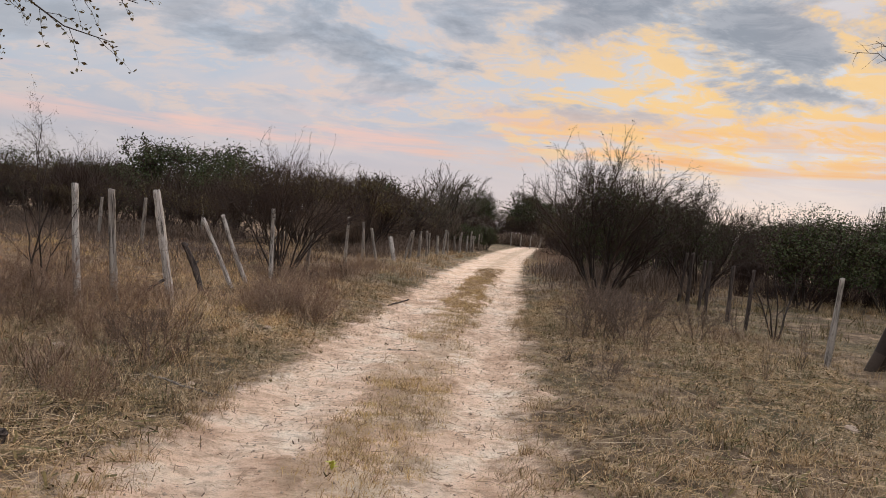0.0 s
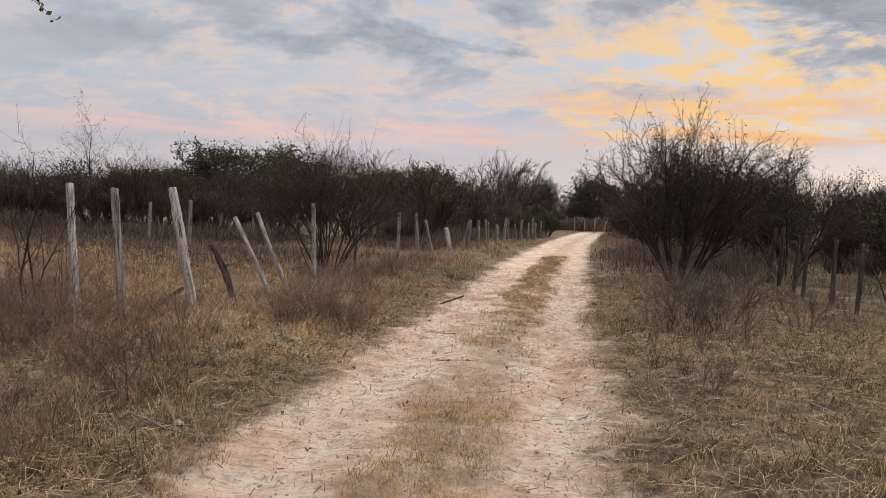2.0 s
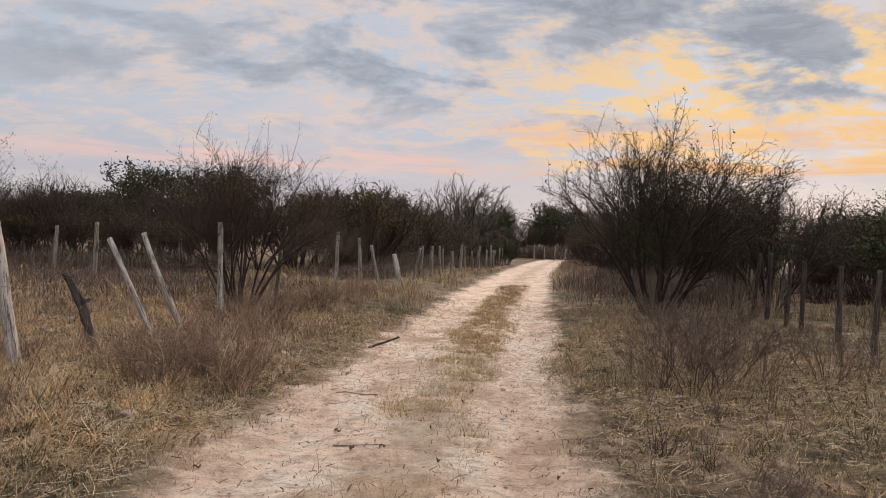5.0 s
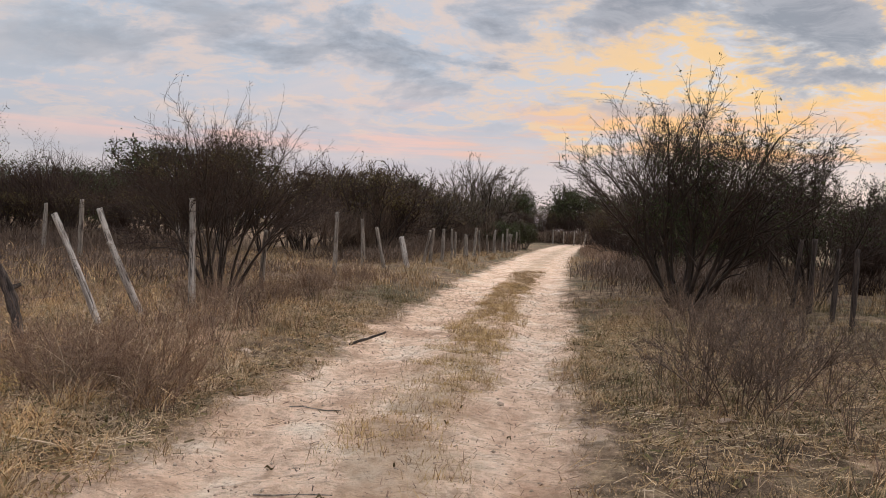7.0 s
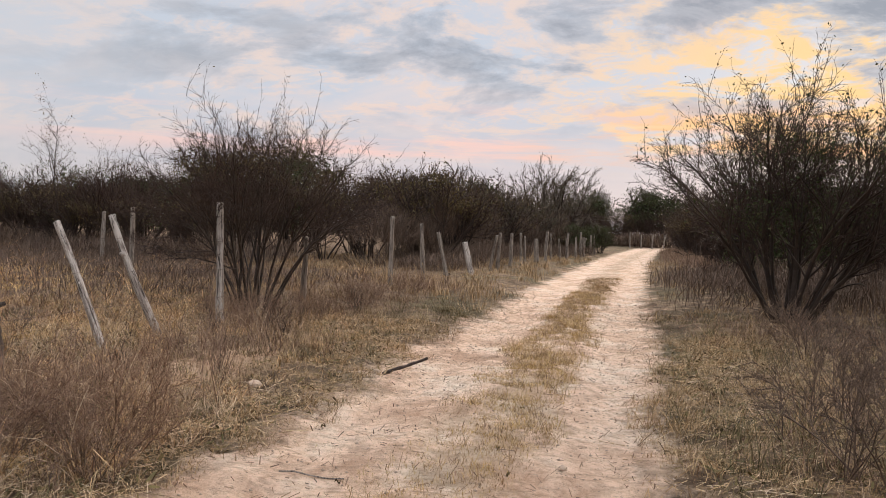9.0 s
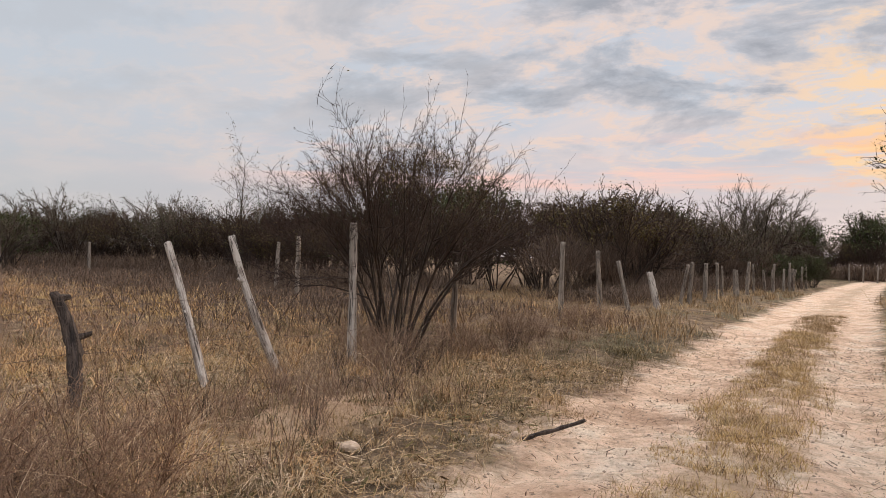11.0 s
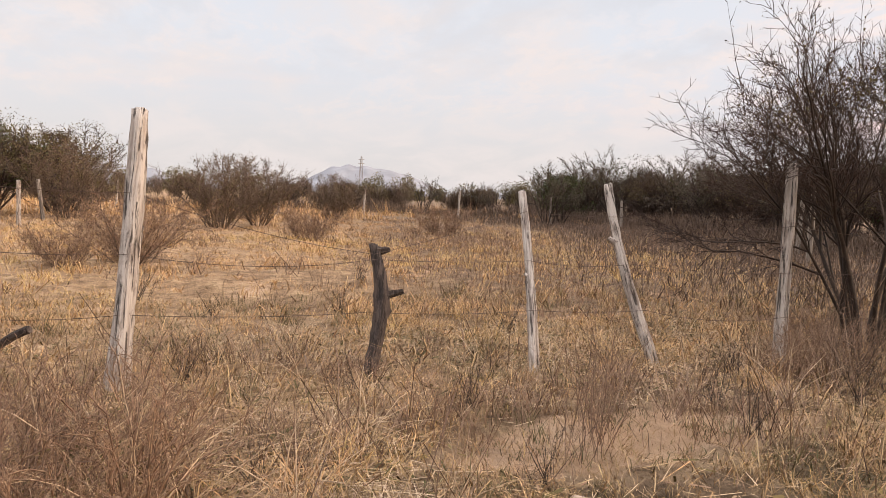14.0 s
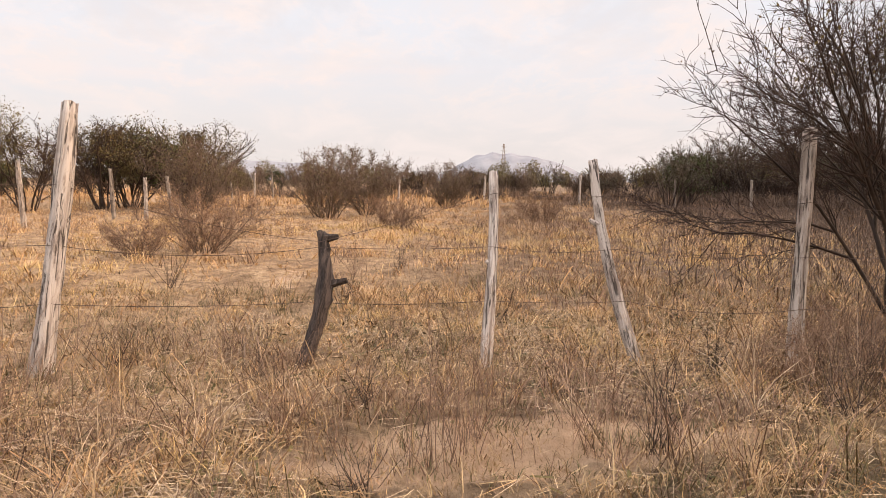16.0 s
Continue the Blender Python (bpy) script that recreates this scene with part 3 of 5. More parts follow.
for i, (k, p) in enumerate(zip(BUSHES, ((-9.0, 31.0), (-6.5, 33.0), (-16.0, 34.0), (0.6, 52.0)))):
    put(k, *p, 40 * i, 1.1 + 0.45 * (i == 3), 1.0 + 0.25 * (i == 3))
# beside the road, behind the left fence
thicket([(-4.4, 29.5), (-4.0, 38), (-2.0, 45), (0.0, 49)], 1.6, 0.9, (0, 0, 1, 3), 0.95, 1.25, 31)
thicket([(-7.5, 31), (-6.0, 42), (-3, 50)], 1.9, 1.2, (0, 1), 1.05, 1.3, 32)
thicket([(1.0, 48.5), (2.0, 52), (3.4, 57)], 1.3, 0.4, (2,), 0.45, 0.7, 33)
again(BUSHES[3], -0.5, 53.5, 100, 1.5, 1.2)
again(BUSHES[3], 1.2, 55, 200, 1.4, 1.2)
# the field's far edge
thicket([(-9, 29), (-14, 30), (-20, 34), (-30, 36), (-36, 34)], 1.7, 1.6, (0, 0, 1, 3), 0.72, 1.0, 34)
thicket([(-36, 34), (-43, 27), (-48, 18)], 1.9, 1.6, (0, 0, 1, 3), 0.55, 0.75, 44)
thicket([(-10, 36), (-24, 42), (-42, 38), (-40, 39)], 2.6, 2.2, (0, 2, 2, 1), 1.0, 1.3, 35)
thicket([(-25, 3), (-29, 6), (-34, 8)], 1.8, 1.2, (0, 1, 2), 1.05, 1.4, 36)
thicket([(-50, 16), (-54, 6), (-48, -6), (-30, -10)], 2.4, 2.0, (2, 1, 0), 0.55, 0.8, 37)
for x, y, s, turn in ((-16.8, 43, 1.9, 10), (-13.6, 44, 1.9, 80), (-20.5, 45, 1.4, 150), (-5.5, 60, 1.9, 30)):
    again(BUSHES[2], x, y, turn, s, 1.0)
low = put(shrub("low_shrub", 65, 0.95, 0.95, 26, 1, 3, 1, 500, 0.02, LEAF_DRY, thick=0.008, base=0.25, thin=0.0028, first=0.1, twig_mat=WEED, bark=BRUSH,
                label="low rounded brown shrub in the open field"), -11.7, 10.75, 0)
again(low, -10.9, 9.9, 140, 0.6)
again(low, -16.5, 14.5, 60, 0.8)
again(low, -19.0, 19.0, 200, 0.9)
brown = put(shrub("brown_shrub", 66, 2.0, 1.6, 22, 1, 3, 1, 2600, 0.045, LEAF_OLIVE, thick=0.018, base=0.3, thin=0.005, first=0.1, twig_mat=BRUSH, bark=BRUSH,
                  label="brown fine-twigged shrub in the open field"), -22.3, 13.0, 0)
again(brown, -24.3, 14.4, 130, 1.0)
again(brown, -26.5, 8.5, 230, 1.15)
again(brown, -30.5, 18.5, 30, 0.9)
again(BUSHES[3], -27.5, 27.5, 20, 0.85)
again(BUSHES[2], -29.5, 29.5, 50, 0.95)
thicket([(-19, 32), (-28, 34.5), (-37, 33)], 1.8, 1.0, (3, 0, 3), 0.95, 1.25, 45)
thicket([(9.5, 22.5), (14, 23.5), (19, 23), (26, 21)], 1.6, 1.2, (0, 1, 2), 0.85, 1.1, 46)
# across the end of the road
thicket([(2, 95), (14, 92), (26, 92), (40, 80)], 2.4, 3.0, (1, 2, 3), 1.3, 1.8, 38)
again(BUSHES[2], 10.3, 92, 10, 2.1, 1.2)
again(BUSHES[2], 13.2, 94, 130, 1.9, 1.2)
thicket([(7.6, 45), (9.5, 58), (13, 76)], 1.9, 0.7, (0, 1), 0.85, 1.1, 39)
# the wood beyond the right fence
thicket([(6.8, 25), (7.5, 34), (12, 31), (18, 33), (26, 33), (34, 28), (40, 18)], 1.7, 1.5, (0, 1, 2, 3), 0.8, 1.1, 40)
thicket([(10, 40), (24, 42), (40, 36), (50, 22)], 2.6, 2.5, (2, 2, 1), 1.05, 1.35, 41)
# behind the way walked
thicket([(40, 16), (36, -14), (10, -22), (-14, -22), (-30, -12)], 3.5, 2.0, (0, 1, 2), 1.0, 1.4, 42)


def belt(rr, corners, width, per_m):
    """Places strewn along a line of corners, thicker towards its middle."""
    xs, ys = [], []
    for (x0, y0), (x1, y1) in zip(corners, corners[1:]):
        size = math.hypot(x1 - x0, y1 - y0)
        k = max(1, int(size * per_m))
        f, s = rr.uniform(0, 1, k), rr.triangular(-1.2, 0.0, 1.2, k) * width
        xs.append(x0 + (x1 - x0) * f - (y1 - y0) / size * s)
        ys.append(y0 + (y1 - y0) * f + (x1 - x0) / size * s)
    return np.concatenate(xs), np.concatenate(ys)


def woods(name, corners, width, height, per_m, seed, mat, label, twig=0.75, wide=0.034, low=0.0):
    """A thicket seen from afar: domed crowns of countless twigs or leaves that fan out from their roots."""
    rr = np.random.default_rng(seed)
    cx, cy = belt(rr, corners, width, 2.4 / height)
    n = len(cx)
    high = height * rr.uniform(0.62, 1.22, n)
    leafy = mat in (LEAF_GREEN, LEAF_DRY, LEAF_OLIVE)
    total = int(sum(math.hypot(b[0] - a[0], b[1] - a[1]) for a, b in zip(corners, corners[1:])) * per_m * (1.0 if leafy else 1.9))
    c = rr.integers(0, n, total)
    h, an, cz, out = high[c], rr.uniform(0, 2 * math.pi, total), rr.uniform(-0.35, 1.0, total), rr.uniform(0, 1, total) ** 0.42
    flat = np.sqrt(1 - cz ** 2)
    lump = 1 + 0.35 * value_noise(an * 1.1 + c * 7.0, cz * 2.5 + c, seed)
    rad = h * (0.42 + 0.2 * np.sin(c * 5.3)) * out * lump
    x, y = rad * flat * np.cos(an), rad * flat * np.sin(an)
    z = np.maximum(0.05, 0.5 * h + 0.46 * h * cz * out * lump) + low * 0.3
    way = np.stack([x, y, z + 0.4], 1)
    way /= np.linalg.norm(way, axis=1)[:, None]
    way += rr.normal(0, 0.34, (total, 3))
    place = np.stack([cx[c] + x, cy[c] + y, ground_z(cx[c], cy[c]) + z], 1)
    if leafy:
        verts, faces = leaf_quads(rr, place, wide * 0.95)
    else:
        stem = rr.random(total) < 0.1
        place[stem, 2] -= z[stem] * 0.85
        size = twig * rr.uniform(0.3, 0.9, total) * np.where(stem, 2.0, 1.0)
        side = np.cross(way, rr.normal(size=(total, 3)))
        side *= (wide * rr.uniform(0.25, 0.6, total) * np.where(stem, 1.6, 1.0) / np.maximum(1e-6, np.linalg.norm(side, axis=1)))[:, None] / 2
        back = way * (0.5 * size)[:, None]
        verts = np.stack([place - back - side, place - back + side, place + back], 1).reshape(-1, 3)
        faces = np.arange(3 * total).reshape(-1, 3)
    tagged(mesh_object(name, verts, faces, mat), label, "woods", kind="stuff")


def undergrowth(corners, width, height, per_m, seed, mat, label, twig, wide):
    """Low dead brush of uneven height in a belt."""
    rr = np.random.default_rng(seed)
    x, y = belt(rr, corners, width, per_m)
    top = height * (0.82 + 0.9 * value_noise(x / 4.5, y / 4.5, seed) + 0.4 * value_noise(x / 2.0, y / 2.0, seed + 2) + 0.3 * value_noise(x / 0.9, y / 0.9, seed + 1))
    z = ground_z(x, y) + rr.uniform(0, 1, len(x)) ** 0.8 * np.maximum(0.1, top - 0.4)
    verts, faces = blades(rr, x, y, z, twig * rr.uniform(0.5, 1.2, len(x)), wide * rr.uniform(0.3, 0.9, len(x)), np.abs(rr.normal(0, 1.1, len(x))))
    tagged(mesh_object("undergrowth", verts, faces, mat), label, "woods", kind="stuff")


woods("brushwood", [(-8.5, 29.5), (-14, 31), (-20, 35), (-30, 37), (-37, 35)], 1.7, 2.9, 900, 71, TWIG, "tangled bare brushwood along the field's edge")
woods("brushwood", [(-37, 35), (-44, 28), (-50, 17), (-54, 4), (-46, -10)], 1.8, 1.9, 600, 80, BRUSH, "low tangled brushwood beyond the field")
woods("green_brushwood", [(-37, 37), (-46, 29), (-53, 17), (-57, 4), (-48, -12)], 1.8, 2.2, 1100, 81, LEAF_OLIVE, "low green brushwood beyond the field", 0.3, 0.10, 0.9)
woods("green_brushwood", [(-10, 37), (-24, 42), (-38, 39)], 2.0, 3.8, 900, 72, LEAF_GREEN, "dull green brushwood behind the field", 0.3, 0.10, 1.2)
woods("brushwood", [(-4.6, 29.0), (-4.2, 38), (-2.2, 45), (0.2, 51)], 1.3, 2.6, 700, 73, BRUSH, "tangled bare brushwood behind the roadside fence")
woods("brushwood", [(6.6, 25), (8, 33), (18, 34.5), (27, 34), (36, 27), (42, 14)], 1.8, 3.4, 1300, 74, TWIG, "tangled brushwood beyond the dark posts")
woods("green_brushwood", [(8, 36), (24, 40), (40, 34), (50, 20)], 2.2, 3.9, 1300, 75, LEAF_GREEN, "dull green woods beyond the dark posts", 0.3, 0.10, 0.8)
woods("brushwood", [(7.8, 46), (9.5, 58), (13, 78)], 1.0, 3.2, 500, 76, TWIG, "bare brushwood along the road")
woods("brushwood", [(-6, 99), (14, 96), (30, 94)], 3.0, 6.5, 700, 77, TWIG, "woods across the end of the road", 1.0, 0.07)
woods("brushwood", [(-8, 89), (8, 88), (28, 86)], 2.0, 4.0, 700, 89, TWIG, "brushwood behind the fence at the road's end", 0.9, 0.06)
undergrowth([(-8, 86), (8, 85.5), (28, 83)], 1.6, 1.6, 500, 90, BRUSH, "dead undergrowth at the road's end", 0.7, 0.05)
woods("green_brushwood", [(-6, 97), (14, 95), (30, 92)], 3.0, 7.0, 600, 78, LEAF_GREEN, "green woods across the end of the road", 0.5, 0.2, 0.5)
woods("brushwood", [(-25, 2.0), (-29, 6), (-35, 9)], 1.3, 3.3, 1800, 79, LEAF_OLIVE, "brown leafy brushwood in the field", 0.35, 0.06)

woods("brushwood", [(9.5, 25), (16, 27), (26, 26), (33, 20)], 1.4, 3.1, 1000, 87, TWIG, "tangled brushwood under the trees")
# dead undergrowth at the foot of the thickets; its dark colour also does for shadow there
undergrowth([(-5.5, 14.5), (-9, 16.5), (-14, 18), (-22, 21)], 2.6, 0.25, 400, 88, WEED, "low dead brown brush in the open field", 0.16, 0.012)
undergrowth([(-4.5, 20), (-9, 22), (-15, 25), (-23, 29), (-34, 28)], 4.0, 0.45, 900, 86, BRUSH, "dead brown brush in the far field", 0.28, 0.018)
undergrowth([(-7.5, 27.5), (-13, 28), (-20, 32), (-30, 33.5), (-38, 31), (-45, 22), (-49, 8)], 2.6, 0.95, 600, 82, BRUSH, "dead brown undergrowth at the thicket's foot", 0.5, 0.02)
undergrowth([(-3.4, 27.5), (-2.6, 37), (-0.6, 44), (1.6, 50)], 1.3, 1.0, 700, 83, BRUSH, "dead brown undergrowth along the roadside fence", 0.45, 0.016)
undergrowth([(5.5, 20), (6.0, 26), (7.0, 31.5), (18, 31), (26, 31), (34, 26), (39, 17)], 2.6, 1.0, 900, 84, BRUSH, "dead brown undergrowth under the trees", 0.5, 0.02)
undergrowth([(6.5, 32), (6.4, 44), (8.4, 58)], 0.9, 0.7, 300, 85, WEED, "dead brown undergrowth beside the road", 0.45, 0.016)


# ---- fence posts ----
def fence_post(base, top, radius, mat, label, seed, gnarl=0.12, sink=0.25, knot=None, name="fence_post", bent=(0, 0, 0)):
    """A riven, weathered post from base to top, with a ragged head."""
    r = np.random.default_rng(seed)
    base, top = Vector(base), Vector(top)
    axis = top - base
    size = axis.length
    rings, sides = 22, 14
    bm = bmesh.new()
    lobes = [(r.uniform(0, 6.3), r.uniform(0.5, 1.0), k) for k in (2, 3, 5, 7)]
    turn = axis.to_track_quat("Z", "Y").to_matrix().to_4x4()
    back = turn.to_3x3().inverted()
    lean = back @ Vector(bent)
    bow = r.uniform(-1, 1, 2) * gnarl * 0.5
    split = [-0.22 if r.random() < 0.2 else 0.0 for _ in range(sides)]
    rows = []
    for i in range(rings + 1):
        f = i / rings
        h = -sink + (size + sink) * f
        taper = radius * (1.12 - 0.28 * f) * (1 + gnarl * 0.5 * math.sin(f * 9 + lobes[0][0]))
        ox, oy = bow[0] * math.sin(f * 3.1) * radius * 6 * gnarl + lean.x * math.sin(math.pi * f) * (0.6 + 0.8 * f), bow[1] * math.sin(f * 4.2) * radius * 6 * gnarl + lean.y * math.sin(math.pi * f) * (0.6 + 0.8 * f)
        row = []
        for k in range(sides):
            an = 2 * math.pi * k / sides
            wave = sum(0.045 * a * math.sin(n * an + ph + 0.5 * f * n) for ph, a, n in lobes)
            rr = taper * (1 + wave + split[k] * (0.6 + 0.4 * math.sin(f * 7 + k)) + r.normal(0, 0.045 + (0.07 if gnarl > 0.25 else 0.0)))
            rag = r.uniform(-0.5, 0.5) * radius * 0.3 if i == rings else 0
            row.append(bm.verts.new((ox + rr * math.cos(an), oy + rr * math.sin(an), h + rag)))
        rows.append(row)
    for a, b in zip(rows, rows[1:]):
        for k in range(sides):
            bm.faces.new((a[k], a[(k + 1) % sides], b[(k + 1) % sides], b[k]))
    head = bm.verts.new((0, 0, size - radius * 0.15))
    for k in range(sides):
        bm.faces.new((rows[-1][k], rows[-1][(k + 1) % sides], head))
    bm.faces.new(list(reversed(rows[0])))
    for f in bm.faces:
        f.smooth = True
    me = bpy.data.meshes.new(name)
    bm.to_mesh(me)
    bm.free()
    me.materials.append(mat)
    ob = new(name, me)
    ob.matrix_basis = Matrix.Translation(base) @ turn
    tagged(ob, label, "fence post", "fence posts")
    for at, way, long in knot or ():
        kb = bmesh.new()
        bmesh.ops.create_cone(kb, cap_ends=True, segments=8, radius1=radius * 0.62, radius2=radius * 0.34, depth=long)
        w = (back @ Vector(way)).normalized()
        o = lean * math.sin(math.pi * at) * (0.6 + 0.8 * at)
        bmesh.ops.transform(kb, matrix=Matrix.Translation(Vector((o.x, o.y, at * size)) + w * long * 0.5) @ w.to_track_quat("Z", "Y").to_matrix().to_4x4(), verts=kb.verts)
        for v in kb.verts:
            v.co += Vector(r.normal(0, radius * 0.08, 3))
        part("branch_stub", kb, mat, ob, "broken branch stub")
    return ob


def upright(x, y, height, lean=(0, 0)):
    z = gz(x, y)
    return (x, y, z), (x + lean[0], y + lean[1], z + height)


POSTS = []
left_line = [
    ((-4.42, 8.85, 0.42), (-4.65, 9.093, 1.566), 0.045, POST_PALE, "slim silvered wooden fence post in dry grass"),
    ((-4.2, 9.4, 0.24), (-4.43, 9.6, 1.54), 0.05, POST_GREY, "grey split wooden fence post in dry grass"),
    ((-4.055, 10.84, 0.25), (-4.375, 10.935, 1.60), 0.062, POST_PALE, "tall silvered fence post with long cracks"),
    ((-4.12, 12.35, 0.06), (-4.482, 12.507, 0.76), 0.052, POST_DARK, "short crooked charred stump of a fence post"),
    ((-3.90, 13.55, -0.05), (-4.60, 13.776, 1.19), 0.04, POST_PALE, "thin pale fence post leaning sideways"),
    ((-3.92, 14.62, -0.02), (-4.46, 14.5, 1.28), 0.042, POST_PALE, "leaning pale fence post with a knot"),
    ((-3.68, 15.68, 0.13), (-3.76, 15.77, 1.50), 0.05, POST_PALE, "straight silvered fence post before the thorn shrub"),
    ((-3.3, 17.7, 0.0), (-3.2, 17.55, 1.05), 0.045, POST_GREY, "grey fence post in the brush"),
    ((-3.0, 22.3, 0.0), (-3.0, 22.32, 1.48), 0.05, POST_GREY, "upright grey fence post in the brush"),
    ((-2.70, 24.5, 0.0), (-2.775, 24.5, 1.35), 0.055, POST_GREY, "upright grey fence post in the brush"),
    ((-2.45, 26.6, 0.0), (-2.72, 26.65, 1.14), 0.055, POST_GREY, "forked grey fence post"),
    ((-1.82, 27.2, 0.0), (-2.05, 27.3, 0.88), 0.085, POST_PALE, "thick sawn-off pale fence post"),
]
BENT = {3: (0.02, 0.10, 0), 5: (-0.01, -0.05, 0), 4: (0, 0.02, 0), 2: (0.0, 0.015, 0)}
for i, (lowp, topp, rad, mat, label) in enumerate(left_line):
    knots = {3: [(0.60, (0.2, 0.9, 0.25), 0.15), (0.95, (0.15, 0.9, 0.15), 0.10)], 5: [(0.66, (-0.1, -0.9, 0.5), 0.09)], 4: [(0.5, (0.2, -0.9, 0.3), 0.05)], 2: [(0.55, (0.3, 0.9, 0.3), 0.06)]}.get(i)
    lo, hi = Vector(lowp), Vector(topp)
    lo = lo + (hi - lo) * ((gz(lo.x, lo.y) - lo.z) / (hi.z - lo.z))
    fence_post(lo, hi, rad, mat, label, 100 + i, 0.3 if i == 3 else 0.14, knot=knots, bent=BENT.get(i, (0, 0, 0)))
    POSTS.append((tuple(lo), topp))
r = np.random.default_rng(77)
for i in range(19):
    y = 30.3 + i * 1.25
    x = -1.95 + (y - 29) * 0.2
    b, t = upright(x + r.uniform(-0.15, 0.15), y, r.uniform(0.95, 1.35), r.normal(0, 0.08, 2))
    fence_post(b, t, r.uniform(0.045, 0.075), POST_GREY, "grey roadside fence post in a close row", 200 + i)
    POSTS.append((b, t))
RIGHT = []
for i, (x, y, h, lx, ly, rad) in enumerate(((5.75, 10.5, 1.3, 0.2, 0.2, 0.055), (6.35, 14.8, 1.25, 0.1, 0.1, 0.05), (6.45, 16.0, 1.25, 0.05, 0.1, 0.055), (6.3, 17.0, 1.3, 0.02, 0, 0.05), (6.6, 18.3, 1.3, 0.1, 0.1, 0.05),
                                           (6.65, 19.3, 1.4, 0.03, 0, 0.055), (6.75, 20.3, 1.4, 0.12, 0, 0.055), (6.9, 22.0, 1.4, 0.05, 0, 0.055), (7.1, 24.0, 1.4, 0, 0, 0.055), (7.3, 26.2, 1.4, 0.1, 0, 0.055))):
    b, t = upright(x, y, h, (lx, ly))
    fence_post(b, t, 0.85 * rad, POST_DARK if i else POST_GREY, "dark rough fence post under the trees", 300 + i, 0.2)
    RIGHT.append((b, t))
for i, (x, y, h) in enumerate(((-9.56, 22.8, 1.5), (-9.8, 29, 1.5), (-12.3, 25.6, 1.4), (-18.1, 5.75, 1.6), (-22, 6.8, 1.5), (-22, 7.7, 1.2), (-24.5, 8.0, 1.3), (-38, 22, 1.5),
                               (-41, 8.3, 1.7), (-44, 9.3, 1.6), (-46, 10.3, 1.6), (-34, 26, 1.5), (-28, 28, 1.4), (-36, 17, 1.4), (-24, 29, 1.3))):
    b, t = upright(x, y, h, r.normal(0, 0.06, 2))
    fence_post(b, t, 0.06, POST_PALE if i % 2 else POST_GREY, "weathered field post among dry grass", 400 + i)


# ---- wires ----
RUST = wood_material("rusted_wire", (0.12, 0.075, 0.055), (0.05, 0.035, 0.03), 0.1)


def wire(posts, height, sag, seed, label):
    rr = np.random.default_rng(seed)
    pts = []
    for b, t in posts:
        f = min(0.93, height / max(0.2, t[2] - b[2]))
        pts.append(np.array(b) + (np.array(t) - np.array(b)) * f + np.array([0.05, 0, 0]))
    seg = []
    for a, b in zip(pts, pts[1:]):
        k = 8
        s = sag * rr.uniform(0.3, 1.6)
        line = [a + (b - a) * i / k - np.array([0, 0, s * 4 * (i / k) * (1 - i / k)]) for i in range(k + 1)]
        for p, q in zip(line, line[1:]):
            seg.append((*p, 0.0022, *q, 0.0022))
        for j in range(int(np.linalg.norm(b - a) / 0.14)):
            f = rr.uniform(0, 1)
            p = a + (b - a) * f - np.array([0, 0, s * 4 * f * (1 - f)])
            d = rr.normal(size=3)
            d *= 0.014 / np.linalg.norm(d)
            seg.append((*(p - d), 0.0012, *(p + d), 0.0012))
    tagged(mesh_object("barbed_wire", *prisms(seg, 3), RUST), label, "wire", "fence wires")


for k, h in enumerate((0.4, 0.75, 1.12)):
    wire(POSTS, h, 0.04, 50 + k, "slack rusty barbed wire strung along the roadside posts")
    wire(RIGHT, h, 0.03, 60 + k, "rusty barbed wire strung along the dark posts")


# ---- grass ----
def scatter(rng, x0, x1, y0, y1, per_m2):
    k = int((x1 - x0) * (y1 - y0) * per_m2)
    return rng.uniform(x0, x1, k), rng.uniform(y0, y1, k)


def grass(name, seed, area, per_m2, tall, wide, lean, mat, label, keep, clump=0.0, per=30):
    rr = np.random.default_rng(seed)
    x, y = scatter(rr, *area, per_m2)
    if clump:
        n = max(1, int(len(x) / per))
        cx, cy = scatter(rr, *area, n / ((area[1] - area[0]) * (area[3] - area[2])))
        pick = rr.integers(0, len(cx), len(x))
        x, y = cx[pick] + rr.normal(0, clump, len(x)), cy[pick] + rr.normal(0, clump, len(x))
        tuft = np.exp(rr.normal(-0.05, 0.45, len(cx)))[pick]
    else:
        tuft = np.ones(len(x))
    chance = keep(x, y)
    ok = rr.random(len(x)) < chance
    x, y, tuft = x[ok], y[ok], tuft[ok]
    size = tall * tuft * np.exp(rr.normal(0, 0.35, len(x))) * (0.7 + 0.9 * (value_noise(x / 1.4, y / 1.4, 9) + 0.4))
    verts, faces = blades(rr, x, y, ground_z(x, y), np.maximum(0.02, size), wide * rr.uniform(0.6, 1.3, len(x)), lean * rr.uniform(0.3, 1.4, len(x)))
    tagged(mesh_object(name, verts, faces, mat), label, "grass", kind="stuff")


def off_road(x, y):
    return np.abs(x - road_c(y) + 0.5 * value_noise(x / 1.1, y / 1.1, 14) + 0.3 * value_noise(x / 0.3, y / 0.3, 15))


def verge(x, y):
    return np.clip((off_road(x, y) - 1.25) / 0.5, 0, 1)


def short_verge(x, y):
    d = off_road(x, y)
    return np.clip((d - 1.1) / 0.3, 0, 1) * np.clip((3.2 - d) / 1.2, 0.25, 1)


def strip(x, y):
    d = x - road_c(y) - 0.12 + 0.3 * value_noise(x / 0.6, y / 0.6, 16)
    return np.clip((0.5 - np.abs(d)) / 0.3, 0, 1) * np.clip(0.75 + 1.6 * value_noise(x / 0.7, y / 1.3, 17), 0, 1)


